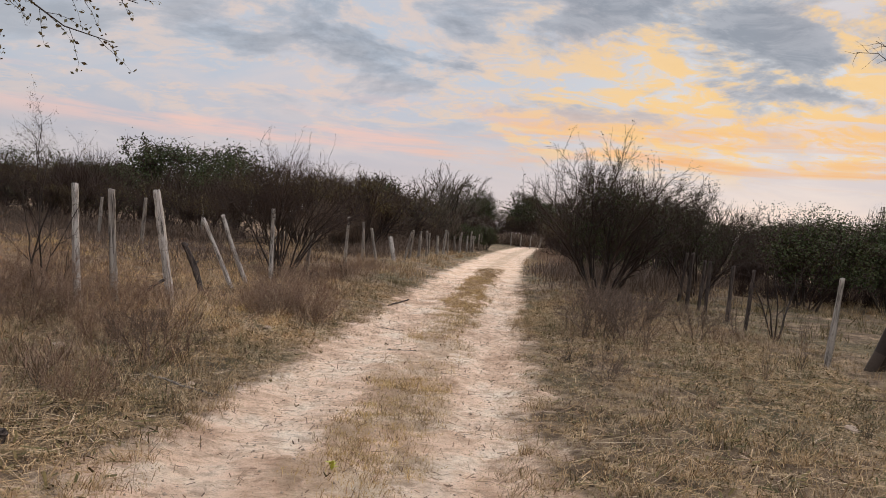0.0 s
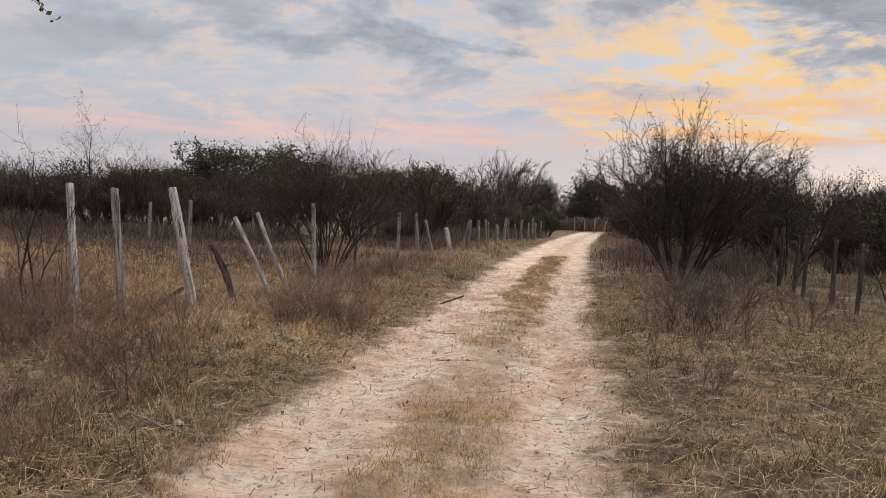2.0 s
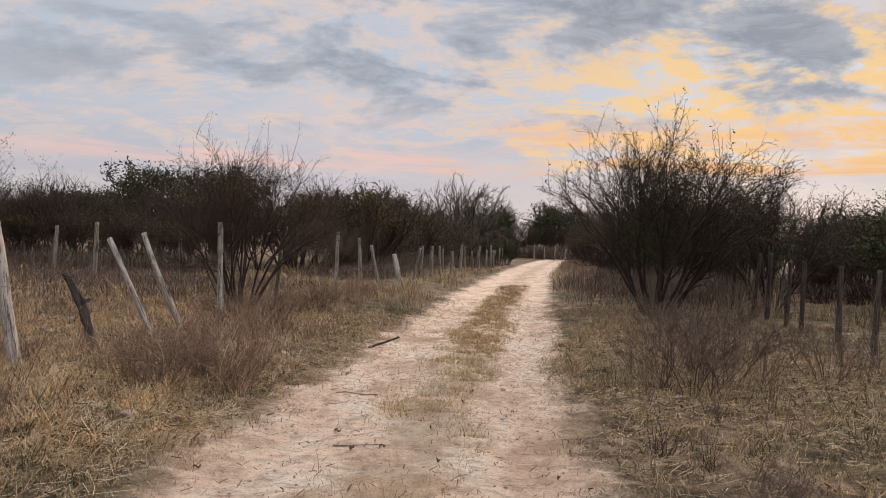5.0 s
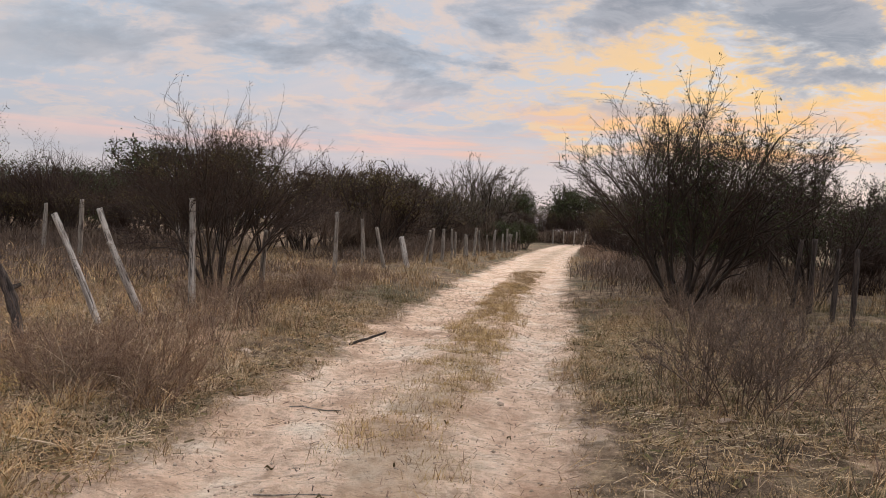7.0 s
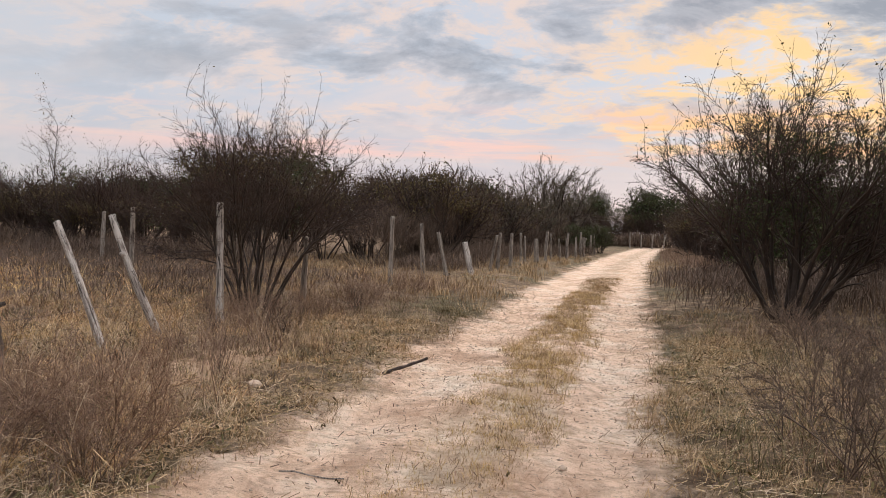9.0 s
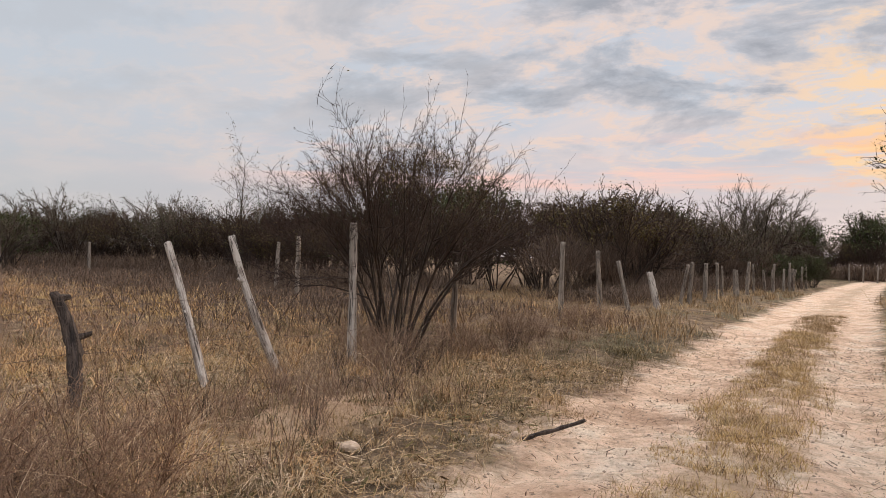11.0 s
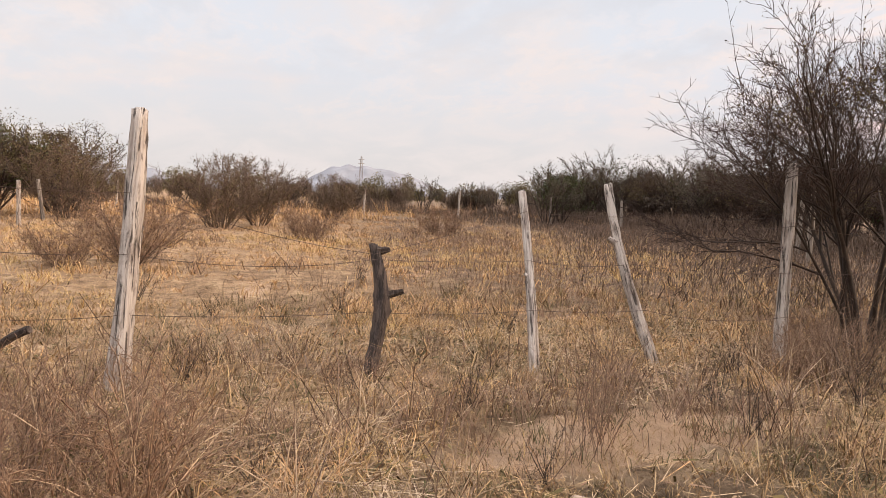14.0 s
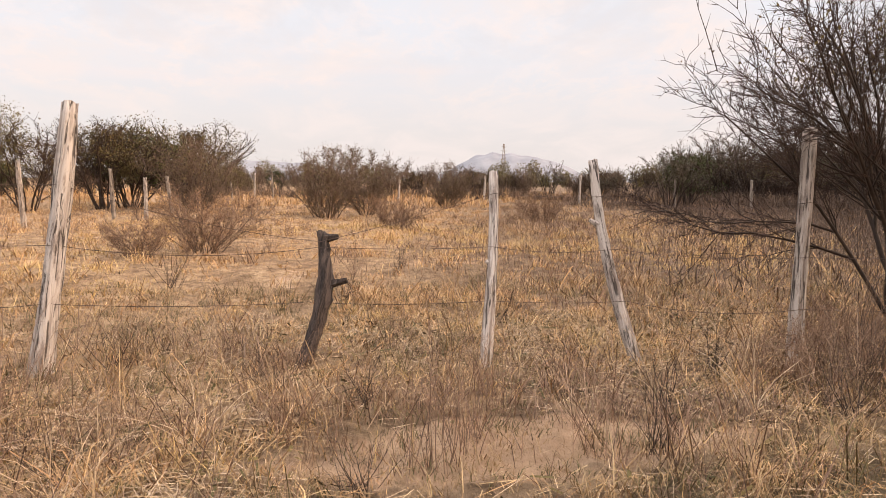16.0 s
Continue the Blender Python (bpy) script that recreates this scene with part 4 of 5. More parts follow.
def gold_patch(x, y):
    return np.clip(0.3 + 2.2 * value_noise(x / 4.0, y / 3.0, 18), 0, 1) * np.clip((-x - 4.0) / 2, 0, 1)


def brush(x, y):
    return verge(x, y) * np.clip(0.35 + 1.6 * value_noise(x / 1.8, y / 1.8, 19), 0.05, 1) * np.clip((off_road(x, y) - 1.6) / 0.8, 0, 1)


CLUMPS = [(-2.35, 11.2, 0.75, 1.0), (-2.7, 12.3, 0.5, 0.7), (-2.0, 10.6, 0.5, 0.8), (-3.3, 15.6, 0.6, 0.9), (-2.9, 17.2, 0.6, 0.8), (-2.5, 19.2, 0.7, 0.8), (-2.9, 14.0, 0.6, 0.8),
          (-3.7, 8.6, 0.8, 0.9), (-4.6, 9.2, 0.8, 0.9), (-3.4, 6.4, 0.7, 0.6), (2.7, 11.5, 0.6, 0.3), (3.4, 12.6, 0.7, 0.4), (4.2, 17.0, 1.2, 0.5), (-1.9, 22.0, 0.7, 0.8),
          (-3.9, 10.75, 0.22, 0.9), (-4.0, 12.25, 0.22, 0.9), (-4.2, 11.6, 0.5, 0.6), (-3.2, 13.1, 0.5, 0.7), (-2.2, 13.9, 0.5, 0.5), (3.3, 9.4, 0.7, 0.2), (5.0, 12.5, 1.0, 0.4)]


def clumps(x, y):
    best = np.zeros(len(x))
    for cx, cy, rad, much in CLUMPS:
        best = np.maximum(best, much * np.exp(-(((x - cx) ** 2 + (y - cy) ** 2) / rad ** 2)))
    return best * np.clip((np.abs(x - road_c(y)) - 1.3) / 0.3, 0, 1)


def bare(x, y):
    return np.clip(((x + 2.45) / 0.4) ** 2 + ((y - 13.3) / 1.2) ** 2 - 0.3, 0.12, 1)


def lit_field(x, y):
    return bare(x, y) * np.clip(0.55 + 1.2 * value_noise(x / 2.2, y / 2.2, 23), 0.1, 1) * verge(x, y)


def brown_patch(x, y):
    return np.clip(0.25 + 2.6 * value_noise(x / 2.6, y / 2.0, 27) + 0.6 * value_noise(x / 9, y / 9, 28), 0, 1)


def straws(name, seed, area, per_m2, size, wide, mat, label, keep):
    """Fallen straws and stalks, each a thin strip that lies nearly flat."""
    rr = np.random.default_rng(seed)
    x, y = scatter(rr, *area, per_m2)
    ok = rr.random(len(x)) < keep(x, y)
    x, y = x[ok], y[ok]
    k = len(x)
    an, half = rr.uniform(0, 2 * math.pi, k), size * np.exp(rr.normal(0, 0.5, k)) / 2
    dx, dy = np.cos(an) * half, np.sin(an) * half
    w = wide * rr.uniform(0.5, 1.4, k) / 2
    ox, oy = -np.sin(an) * w, np.cos(an) * w
    z0, z1 = ground_z(x - dx, y - dy) + rr.uniform(0.003, 0.03, k), ground_z(x + dx, y + dy) + rr.uniform(0.003, 0.05, k)
    verts = np.stack([np.stack([x - dx - ox, y - dy - oy, z0], 1), np.stack([x - dx + ox, y - dy + oy, z0 + w], 1),
                      np.stack([x + dx + ox, y + dy + oy, z1 + w], 1), np.stack([x + dx - ox, y + dy - oy, z1], 1)], 1).reshape(-1, 3)
    tagged(mesh_object(name, verts, np.arange(4 * k).reshape(-1, 4), mat), label, "litter", kind="stuff")


def road_edge(x, y):
    return np.clip(1.0 - np.abs(np.abs(x - road_c(y)) - 1.25) / 0.5, 0, 1) * np.clip(0.5 + 2.0 * value_noise(x / 0.5, y / 0.7, 33), 0, 1)


def far_field(x, y):
    """The browner stretch of the field beyond the leaning posts."""
    return np.clip((y + 0.25 * x - 10.5 + 5.0 * value_noise(x / 3.5, y / 3.0, 31)) / 4.0, 0.05, 0.6)


def near_field(x, y):
    return 1.0 - 0.85 * far_field(x, y)


def everywhere(x, y):
    return np.full(len(x), 0.9)


near_area = (-7.5, 7.5, 1.5, 20)
grass("short_grass", 1, (-5.5, 6.0, 2, 17), 1500, 0.055, 0.0048, 1.2, STRAW, "short trampled straw-coloured grass", short_verge, 0.05)
grass("dry_grass", 2, near_area, 420, 0.10, 0.005, 1.3, STRAW, "dry brown grass standing on the verge", brush, 0.06)
grass("olive_grass", 3, near_area, 330, 0.07, 0.0055, 1.0, OLIVE, "half-dry olive grass on the verge", verge, 0.06)
grass("median_grass", 4, (-1.8, 3.5, 1.5, 30), 4200, 0.045, 0.0042, 1.1, STRAW, "low straw grass between the wheel ruts", strip, 0.045)
grass("median_grass", 24, (-1.8, 3.5, 1.5, 24), 3000, 0.04, 0.0045, 1.1, GOLD, "low golden grass between the wheel ruts", strip, 0.045)
grass("golden_grass", 5, (-22, -3.5, 2, 24), 170, 0.08, 0.009, 1.5, GOLD, "golden dry grass in the field", gold_patch, 0.1)
grass("field_grass", 6, (-32, -4.2, -4, 32), 110, 0.085, 0.011, 1.5, FIELD, "dry reddish straw grass in the field", near_field, 0.12)
grass("field_grass", 29, (-32, -4.2, 9, 34), 85, 0.085, 0.012, 1.8, WEED, "dull brown dead grass in the field", far_field, 0.12)
grass("field_grass", 7, (-9, 20, 19, 45), 70, 0.16, 0.012, 1.0, STRAW, "dry brown grass beside the road", verge, 0.12)
grass("field_grass", 8, (7, 26, 2, 21), 60, 0.17, 0.012, 1.0, OLIVE, "dry grass under the trees", verge, 0.12)
grass("field_grass", 9, (-58, -30, -10, 36), 16, 0.25, 0.03, 0.9, FIELD, "distant dry field grass", everywhere, 0.3)
grass("tall_dead_grass", 10, (-6, 6, 4, 24), 900, 0.24, 0.0042, 1.1, WEED, "tall brown dead grass in clumps", clumps, 0.06, 60)
grass("bent_straw", 11, (-7, -1.6, 8.5, 17), 900, 0.09, 0.005, 1.7, FIELD, "bent pale straw by the fence", lit_field, 0.07, 60)
grass("bent_straw", 19, (-6, -1.6, 9, 16), 240, 0.11, 0.004, 1.7, CANE, "bleached bent straw by the fence", lit_field, 0.06, 40)
grass("bent_straw", 21, (-6, -1.6, 9, 16), 300, 0.08, 0.0045, 1.3, GOLD, "golden bent straw by the fence", lit_field, 0.06, 50)
grass("dark_tufts", 20, (-7, -1.7, 4, 11), 300, 0.085, 0.005, 1.2, OLIVE, "dark half-dry tufts by the fence", brown_patch, 0.06, 70)
grass("brown_tufts", 18, (-30, -4, 2, 30), 50, 0.12, 0.010, 1.2, WEED, "brown tufts in the open field", brown_patch, 0.09)
grass("bent_straw", 16, (-7, -1.6, 8.5, 17), 30, 0.2, 0.005, 1.0, WEED, "brown dead stalks by the fence", lit_field, 0.08)
straws("straw_litter", 12, (-5.5, 5.5, 2, 17), 1100, 0.09, 0.0032, STRAW, "fallen straw and stalks on the earth", lit_field)
straws("pale_litter", 13, (-5.5, 5.5, 2, 17), 220, 0.10, 0.0026, CANE, "bleached fallen stalks on the earth", lit_field)
straws("pale_litter", 17, (-5.5, -1.5, 8, 17), 420, 0.10, 0.0026, CANE, "bleached fallen stalks by the fence", lit_field)
straws("dark_litter", 14, (-5.5, 5.5, 2, 17), 260, 0.05, 0.012, LEAF_DRY, "dead leaf litter on the earth", lit_field)
straws("road_edge_litter", 28, (-2.6, 3.4, 2, 20), 420, 0.05, 0.004, STRAW, "straw scraps strewn over the road's edges", road_edge)
straws("road_litter", 15, (-2.2, 3.4, 2, 22), 80, 0.035, 0.006, WEED, "scraps of straw and leaves on the road", everywhere)


# ---- weeds, saplings, canes ----
def weed(name, seed, height, spread, stalks, side, mat, label, radius=0.0026, arch=0.0, category="weed", group="verge weeds"):
    """Dead stalks from one root, with a few side twigs; arch bends them over."""
    rr = np.random.default_rng(seed)
    main, fine = [], []
    for s in range(stalks):
        an = rr.uniform(0, 2 * math.pi)
        way = np.array([math.cos(an) * spread * rr.uniform(0.1, 1), math.sin(an) * spread * rr.uniform(0.1, 1), height])
        size = height * rr.uniform(0.55, 1.15)
        start = np.array([rr.normal(0, 0.03), rr.normal(0, 0.03), -0.03])
        for q, w, r1, f in grow(rr, start, way / np.linalg.norm(way), size, radius * rr.uniform(0.7, 1.3), 7, 0.10, -arch, main):
            if f > 0.25:
                for _ in range(side):
                    if rr.random() < 0.6:
                        jb = grow(rr, q, fork(rr, w, rr.uniform(0.4, 0.9)), size * rr.uniform(0.12, 0.32), max(0.0009, r1 * 0.6), 3, 0.2, 0.0, fine)
                        if rr.random() < 0.5:
                            grow(rr, jb[1][0], fork(rr, jb[1][1], 0.7), size * 0.1, max(0.0008, r1 * 0.4), 2, 0.2, 0.0, fine)
    return tagged(mesh_object(name, *prisms(main + fine, 4), mat), label, category, group)


WEEDS = [
    weed("dead_weed", 501, 0.55, 0.30, 12, 2, WEED, "brown branching dead weed on the verge"),
    weed("dead_weed", 502, 0.70, 0.35, 9, 2, WEED, "tall brown dead weed with thin side twigs"),
    weed("dead_weed", 503, 0.40, 0.35, 14, 2, BARK, "low dark twiggy weed in the grass"),
    weed("dead_weed", 504, 0.60, 0.45, 8, 1, CANE, "bleached bent stalks of a dead weed", arch=0.10),
    weed("thorn_sprig", 505, 0.85, 0.7, 10, 4, BRUSH, "dark thorny sprig without leaves", 0.004),
    weed("arching_cane", 506, 0.95, 0.5, 6, 1, CANE, "bleached arching dead canes", 0.0045, 0.16),
]
for w, p in zip(WEEDS, ((-2.45, 6.9), (-2.3, 12.9), (1.7, 9.0), (-2.2, 11.6), (2.35, 11.3), (-2.3, 10.6))):
    put(w, *p, 0)
spots = [(4, 2.75, 11.1, 1.0), (4, 2.95, 11.9, 0.95), (4, 2.2, 12.0, 0.8), (4, 3.4, 11.5, 1.0), (4, 2.55, 12.6, 0.9), (4, 3.1, 10.5, 0.7), (1, 2.0, 10.4, 0.7), (2, 2.4, 9.9, 0.9), (2, 1.9, 8.6, 0.8),
         (4, 4.9, 9.6, 0.7), (4, 4.0, 8.6, 0.6), (1, 3.3, 7.4, 0.7), (0, 4.6, 7.2, 0.7), (0, 2.6, 6.6, 0.6), (0, 3.8, 13.6, 1.1), (4, 5.4, 13.0, 1.1), (4, 6.1, 11.9, 0.9),
         (1, -2.6, 6.6, 0.8), (3, -2.75, 6.3, 0.8), (4, -2.4, 7.2, 0.6), (3, -3.9, 7.6, 0.9), (0, -3.4, 8.2, 1.0), (4, -4.7, 9.0, 1.3), (4, -4.4, 9.7, 1.0), (0, -4.2, 8.4, 1.0), (2, -3.0, 5.6, 0.8),
         (0, -2.6, 11.6, 0.9), (0, -2.2, 11.0, 0.8), (1, -2.9, 11.3, 0.8), (1, -2.6, 12.3, 0.8), (5, -2.0, 11.1, 0.8), (5, -2.6, 11.9, 0.7), (5, -2.2, 10.9, 0.9), (3, -1.9, 12.1, 0.8), (1, -2.5, 12.4, 0.7),
         (0, -2.4, 13.1, 0.9), (1, -2.3, 13.0, 0.9), (1, -2.6, 13.2, 1.0), (0, -2.9, 13.4, 1.0), (2, -2.2, 13.9, 1.0), (3, -3.2, 14.4, 1.0), (0, -2.9, 14.9, 1.1), (0, -3.2, 15.3, 1.1), (2, -2.7, 15.6, 1.2),
         (5, -3.3, 15.0, 0.7), (5, -2.9, 15.9, 0.8), (1, -3.6, 16.3, 1.0), (0, -2.9, 16.8, 1.2), (2, -2.4, 17.6, 1.2), (0, -2.6, 18.6, 1.2), (0, -2.3, 19.8, 1.2), (1, -2.4, 21.0, 1.0), (2, -1.9, 23.0, 1.1),
         (2, -3.6, 12.2, 0.8), (2, -4.1, 11.2, 0.9), (3, -4.0, 11.9, 0.8), (0, -4.5, 13.0, 0.8), (2, -5.2, 14.0, 1.0), (2, -6.5, 12.8, 1.0), (2, -7.8, 10.9, 1.2), (2, -8.6, 13.6, 1.2), (0, -7.2, 15.2, 1.1)]
spots += [(5, -1.75, 10.3, 0.7), (5, -1.9, 10.95, 0.75), (5, -2.1, 11.5, 0.7), (5, -1.9, 9.8, 0.6), (5, -2.3, 10.2, 0.8), (2, -1.8, 10.6, 0.9), (2, -2.1, 12.6, 0.8), (2, -2.7, 11.0, 1.0), (2, -3.1, 12.7, 0.9),
          (2, -2.9, 14.3, 1.1), (5, -2.7, 14.7, 0.7), (0, -1.8, 12.3, 0.6), (2, -3.4, 14.9, 1.2), (2, -2.6, 15.2, 1.1), (4, -3.0, 15.6, 0.8), (4, -2.4, 11.4, 0.6), (4, -2.0, 10.7, 0.55), (4, -3.5, 16.0, 0.9)]
rr = np.random.default_rng(88)
for k, x, y, s in spots:
    again(WEEDS[k], x, y, rr.uniform(0, 360), s * rr.uniform(0.85, 1.1))
for _ in range(60):
    x, y = rr.uniform(-6.5, 6.5), rr.uniform(3, 24)
    if abs(x - road_c(y)) > 2.2 and not (y > 8 and x > 4.5):
        again(WEEDS[int(rr.integers(0, 4))], x, y, rr.uniform(0, 360), rr.uniform(0.35, 0.85))
for _ in range(46):
    again(WEEDS[int(rr.integers(0, 3))], rr.uniform(-26, -6), rr.uniform(6, 26), rr.uniform(0, 360), rr.uniform(0.7, 1.3))
put(shrub("sapling", 61, 1.7, 0.55, 4, 1, 1, 1, 0, thick=0.02, base=0.05, thin=0.002, first=0.25, label="leafless dark sapling beyond the verge", category="sapling"), 6.2, 13.2, 0)
put(shrub("sapling", 62, 1.75, 0.6, 4, 1, 1, 1, 0, thick=0.018, base=0.04, thin=0.0018, first=0.25, label="small leafless sapling by the fence", category="sapling"), -4.75, 8.6, 0)
put(shrub("bare_tree", 63, 4.6, 1.1, 3, 2, 1, 1, 400, 0.06, LEAF_DRY, thick=0.04, base=0.08, thin=0.004, first=0.45, label="thin bare tree standing out of the thicket", category="tree"), -16.5, 29.5, 0)


# ---- trees that reach in over the road ----
def chain(out, points, r0, r1):
    """A jointed limb through the points."""
    k = len(points) - 1
    for i in range(k):
        a, b = r0 + (r1 - r0) * i / k, r0 + (r1 - r0) * (i + 1) / k
        out.append((*points[i], a, *points[i + 1], b))


def bow(a, b, sag, k, rr, wob=0.02):
    a, b = np.array(a, float), np.array(b, float)
    return [a + (b - a) * i / k + np.array([0, 0, sag * 4 * (i / k) * (1 - i / k)]) + (rr.normal(0, wob, 3) if 0 < i < k else 0) for i in range(k + 1)]


def roadside_tree(seed, foot, joint, tips, label, trunks=1, leaves=26, limb=0.022):
    rr = np.random.default_rng(seed)
    wood, fine, leaf = [], [], []
    for t in range(trunks):
        f = np.array([foot[0] + 0.16 * t, foot[1] + 0.1 * t, gz(foot[0], foot[1]) - 0.1])
        chain(wood, bow(f, (joint[0] + 0.2 * t, joint[1], joint[2]), 0.0, 9, rr, 0.03), 0.085, 0.05)
    for tip in tips:
        pts = bow(joint, tip, 0.12, 10, rr, 0.03)
        chain(wood, pts, limb, 0.003)
        for p, q in zip(pts[4:], pts[5:]):
            for _ in range(3):
                d = (q - p) / np.linalg.norm(q - p)
                for a, w, r1, f in grow(rr, p + (q - p) * rr.random(), fork(rr, d, 0.7), rr.uniform(0.12, 0.35), 0.0028, 4, 0.16, -0.05, fine):
                    leaf.extend([a + rr.normal(0, 0.012, 3) for _ in range(leaves // 8)])
    for _ in range(5):
        an = rr.uniform(0, 2 * math.pi)
        side = -1 if foot[0] < 0 else 1
        end = np.array([joint[0] + side * abs(math.cos(an)) * 1.3, joint[1] - abs(math.sin(an)) * 1.2, joint[2] + rr.uniform(0.5, 1.4)])
        pts = bow(joint, end, 0.1, 7, rr, 0.05)
        chain(wood, pts, 0.03, 0.006)
        for p in pts[2:]:
            for a, w, r1, f in grow(rr, p, fork(rr, np.array([0, 0, 1.0]), 0.9), 0.5, 0.004, 4, 0.16, 0.0, fine):
                leaf.extend([a + rr.normal(0, 0.02, 3) for _ in range(3)])
    top = tagged(new("roadside_tree"), label, "tree")
    mesh_object("trunk", *prisms(wood, 8), BARK, top)
    mesh_object("crown", *prisms(fine, 3), BARK, top)
    if leaves:
        mesh_object("foliage", *leaf_quads(rr, leaf, 0.035), LEAF_DRY, top)


roadside_tree(601, (-4.7, 2.4), (-4.4, 3.2, 2.75), [(-2.34, 5.35, 2.87), (-2.5, 5.35, 2.57), (-2.6, 5.2, 2.85), (-3.1, 5.0, 2.49)], "roadside tree with thin drooping twigs and small leaves")
roadside_tree(602, (6.25, 10.35), (7.3, 10.0, 3.55), [(4.16, 7.68, 3.67), (4.3, 7.6, 3.78)], "dark twin-trunked leaning tree with bare twigs", 2, 0, 0.01)


# ---- small things on the ground ----
ROCK, n_, b_ = material("pale_stone", 0.9, 0.2)
p_ = n_.add("ShaderNodeNewGeometry").outputs["Position"]
n_.put(b_.inputs["Base Color"], ramp(n_, n_.noise(p_, 22, 6, 0.7), (0.3, (0.24, 0.165, 0.115)), (0.6, (0.42, 0.31, 0.23)), (0.8, (0.54, 0.43, 0.34))))
bump(n_, b_, n_.noise(p_, 60, 4), 0.6, 0.01)
GREEN, n_, b_ = material("fresh_leaf", 0.6, 0.3)
p_ = n_.add("ShaderNodeNewGeometry").outputs["Position"]
n_.put(b_.inputs["Base Color"], ramp(n_, n_.noise(p_, 40, 3), (0.3, (0.30, 0.28, 0.03)), (0.7, (0.45, 0.42, 0.06))))


def stone(x, y, size, seed, label, flat=0.6):
    rr = np.random.default_rng(seed)
    bm = bmesh.new()
    bmesh.ops.create_icosphere(bm, subdivisions=3, radius=1.0)
    for v in bm.verts:
        k = 1 + 0.28 * noise.noise(v.co * 1.3 + Vector((seed, 0, 0))) + 0.12 * noise.noise(v.co * 3.7 + Vector((0, seed, 0)))
        v.co = Vector((v.co.x * size * k, v.co.y * size * 0.8 * k, v.co.z * size * flat * k))
    me = bpy.data.meshes.new("stone")
    bm.to_mesh(me)
    bm.free()
    me.materials.append(ROCK)
    ob = new("stone", me)
    ob.matrix_basis = pose(x, y, gz(x, y) + size * flat * 0.3, 0, 0, rr.uniform(0, 360))
    tagged(ob, label, "stone", "loose stones")


stone(-2.13, 9.3, 0.06, 1, "pale grey stone on the verge")
stone(-3.7, 7.18, 0.075, 2, "pale stone half sunk in the grass")
stone(-1.85, 12.65, 0.085, 3, "pale flat stone at the road's edge", 0.4)
stone(-2.05, 6.3, 0.04, 4, "small pale stone beside fallen twigs")
stone(-1.0, 13.55, 0.05, 5, "small pale stone by the fallen stick")
stone(-1.12, 13.4, 0.06, 6, "flat pinkish stone by the fallen stick", 0.35)
stone(0.75, 11.3, 0.03, 7, "dark small clod on the road")
stone(3.9, 6.6, 0.06, 8, "reddish stone in the grass")


def tube(name, pts, r0, r1, mat, sides=7):
    """One closed limb through the points, a little uneven."""
    bm = bmesh.new()
    rings = []
    for i, p in enumerate(pts):
        a, b = pts[max(0, i - 1)], pts[min(len(pts) - 1, i + 1)]
        w = Vector(b - a).normalized()
        q = w.to_track_quat("Z", "Y").to_matrix()
        r = (r0 + (r1 - r0) * i / (len(pts) - 1)) * (1 + 0.18 * math.sin(2.7 * i))
        rings.append([bm.verts.new(Vector(p) + q @ Vector((r * math.cos(6.2832 * k / sides), r * math.sin(6.2832 * k / sides), 0))) for k in range(sides)])
    for a, b in zip(rings, rings[1:]):
        for k in range(sides):
            bm.faces.new((a[k], a[(k + 1) % sides], b[(k + 1) % sides], b[k]))
    bm.faces.new(list(reversed(rings[0])))
    bm.faces.new(rings[-1])
    me = bpy.data.meshes.new(name)
    bm.to_mesh(me)
    bm.free()
    me.materials.append(mat)
    return new(name, me)


def stick(points, r0, r1, mat, label, seed=0):
    rr = np.random.default_rng(seed)
    pts = []
    for a, b in zip(points, points[1:]):
        pts += bow(a, b, 0.0, 4, rr, 0.006)[:-1]
    pts.append(np.array(points[-1], float))
    tagged(tube("fallen_stick", pts, r0, r1, mat), label, "stick", "fallen sticks")


def on(x, y, h=0.012):
    return (x, y, gz(x, y) + h)


stick([on(-0.9, 13.4), on(-0.72, 13.56, 0.08), (-0.54, 13.70, gz(-0.54, 13.7) + 0.15)], 0.017, 0.013, POST_DARK, "dark fallen stick at the road's edge", 1)
stick([on(-2.45, 6.35, 0.03), on(-2.05, 6.1, 0.02), on(-1.72, 6.05, 0.015)], 0.012, 0.006, POST_GREY, "thin fallen branch beside the rut", 2)
stick([on(-2.9, 7.4, 0.10), on(-2.65, 6.9, 0.03)], 0.009, 0.006, BARK, "short dark twig in the grass", 3)
stick([on(-0.85, 10.8), on(-0.45, 10.75)], 0.005, 0.004, POST_GREY, "thin dry twig lying in the rut", 4)
stick([on(-0.55, 9.05), on(-0.15, 9.1)], 0.005, 0.003, POST_GREY, "dark twig lying in the rut", 5)
stick([on(-4.22, 9.94, 0.0), on(-4.14, 10.06, 0.12), on(-3.94, 10.38, 0.34)], 0.04, 0.022, POST_DARK, "charred broken branch beside the tall post", 6)
stick([on(-2.6, 9.6, 0.03), on(-2.0, 9.35, 0.04), on(-1.5, 9.4, 0.02)], 0.006, 0.003, CANE, "bleached fallen stalk on the verge", 7)
stick([on(4.6, 8.0, 0.02), on(5.2, 8.1, 0.03)], 0.01, 0.007, BARK, "dark fallen branch in the grass", 9)
stick([on(-2.42, 4.2, 0.0), (-2.42, 4.2, gz(-2.42, 4.2) + 0.11)], 0.035, 0.03, POST_DARK, "dark cut stump of a small stem", 10)


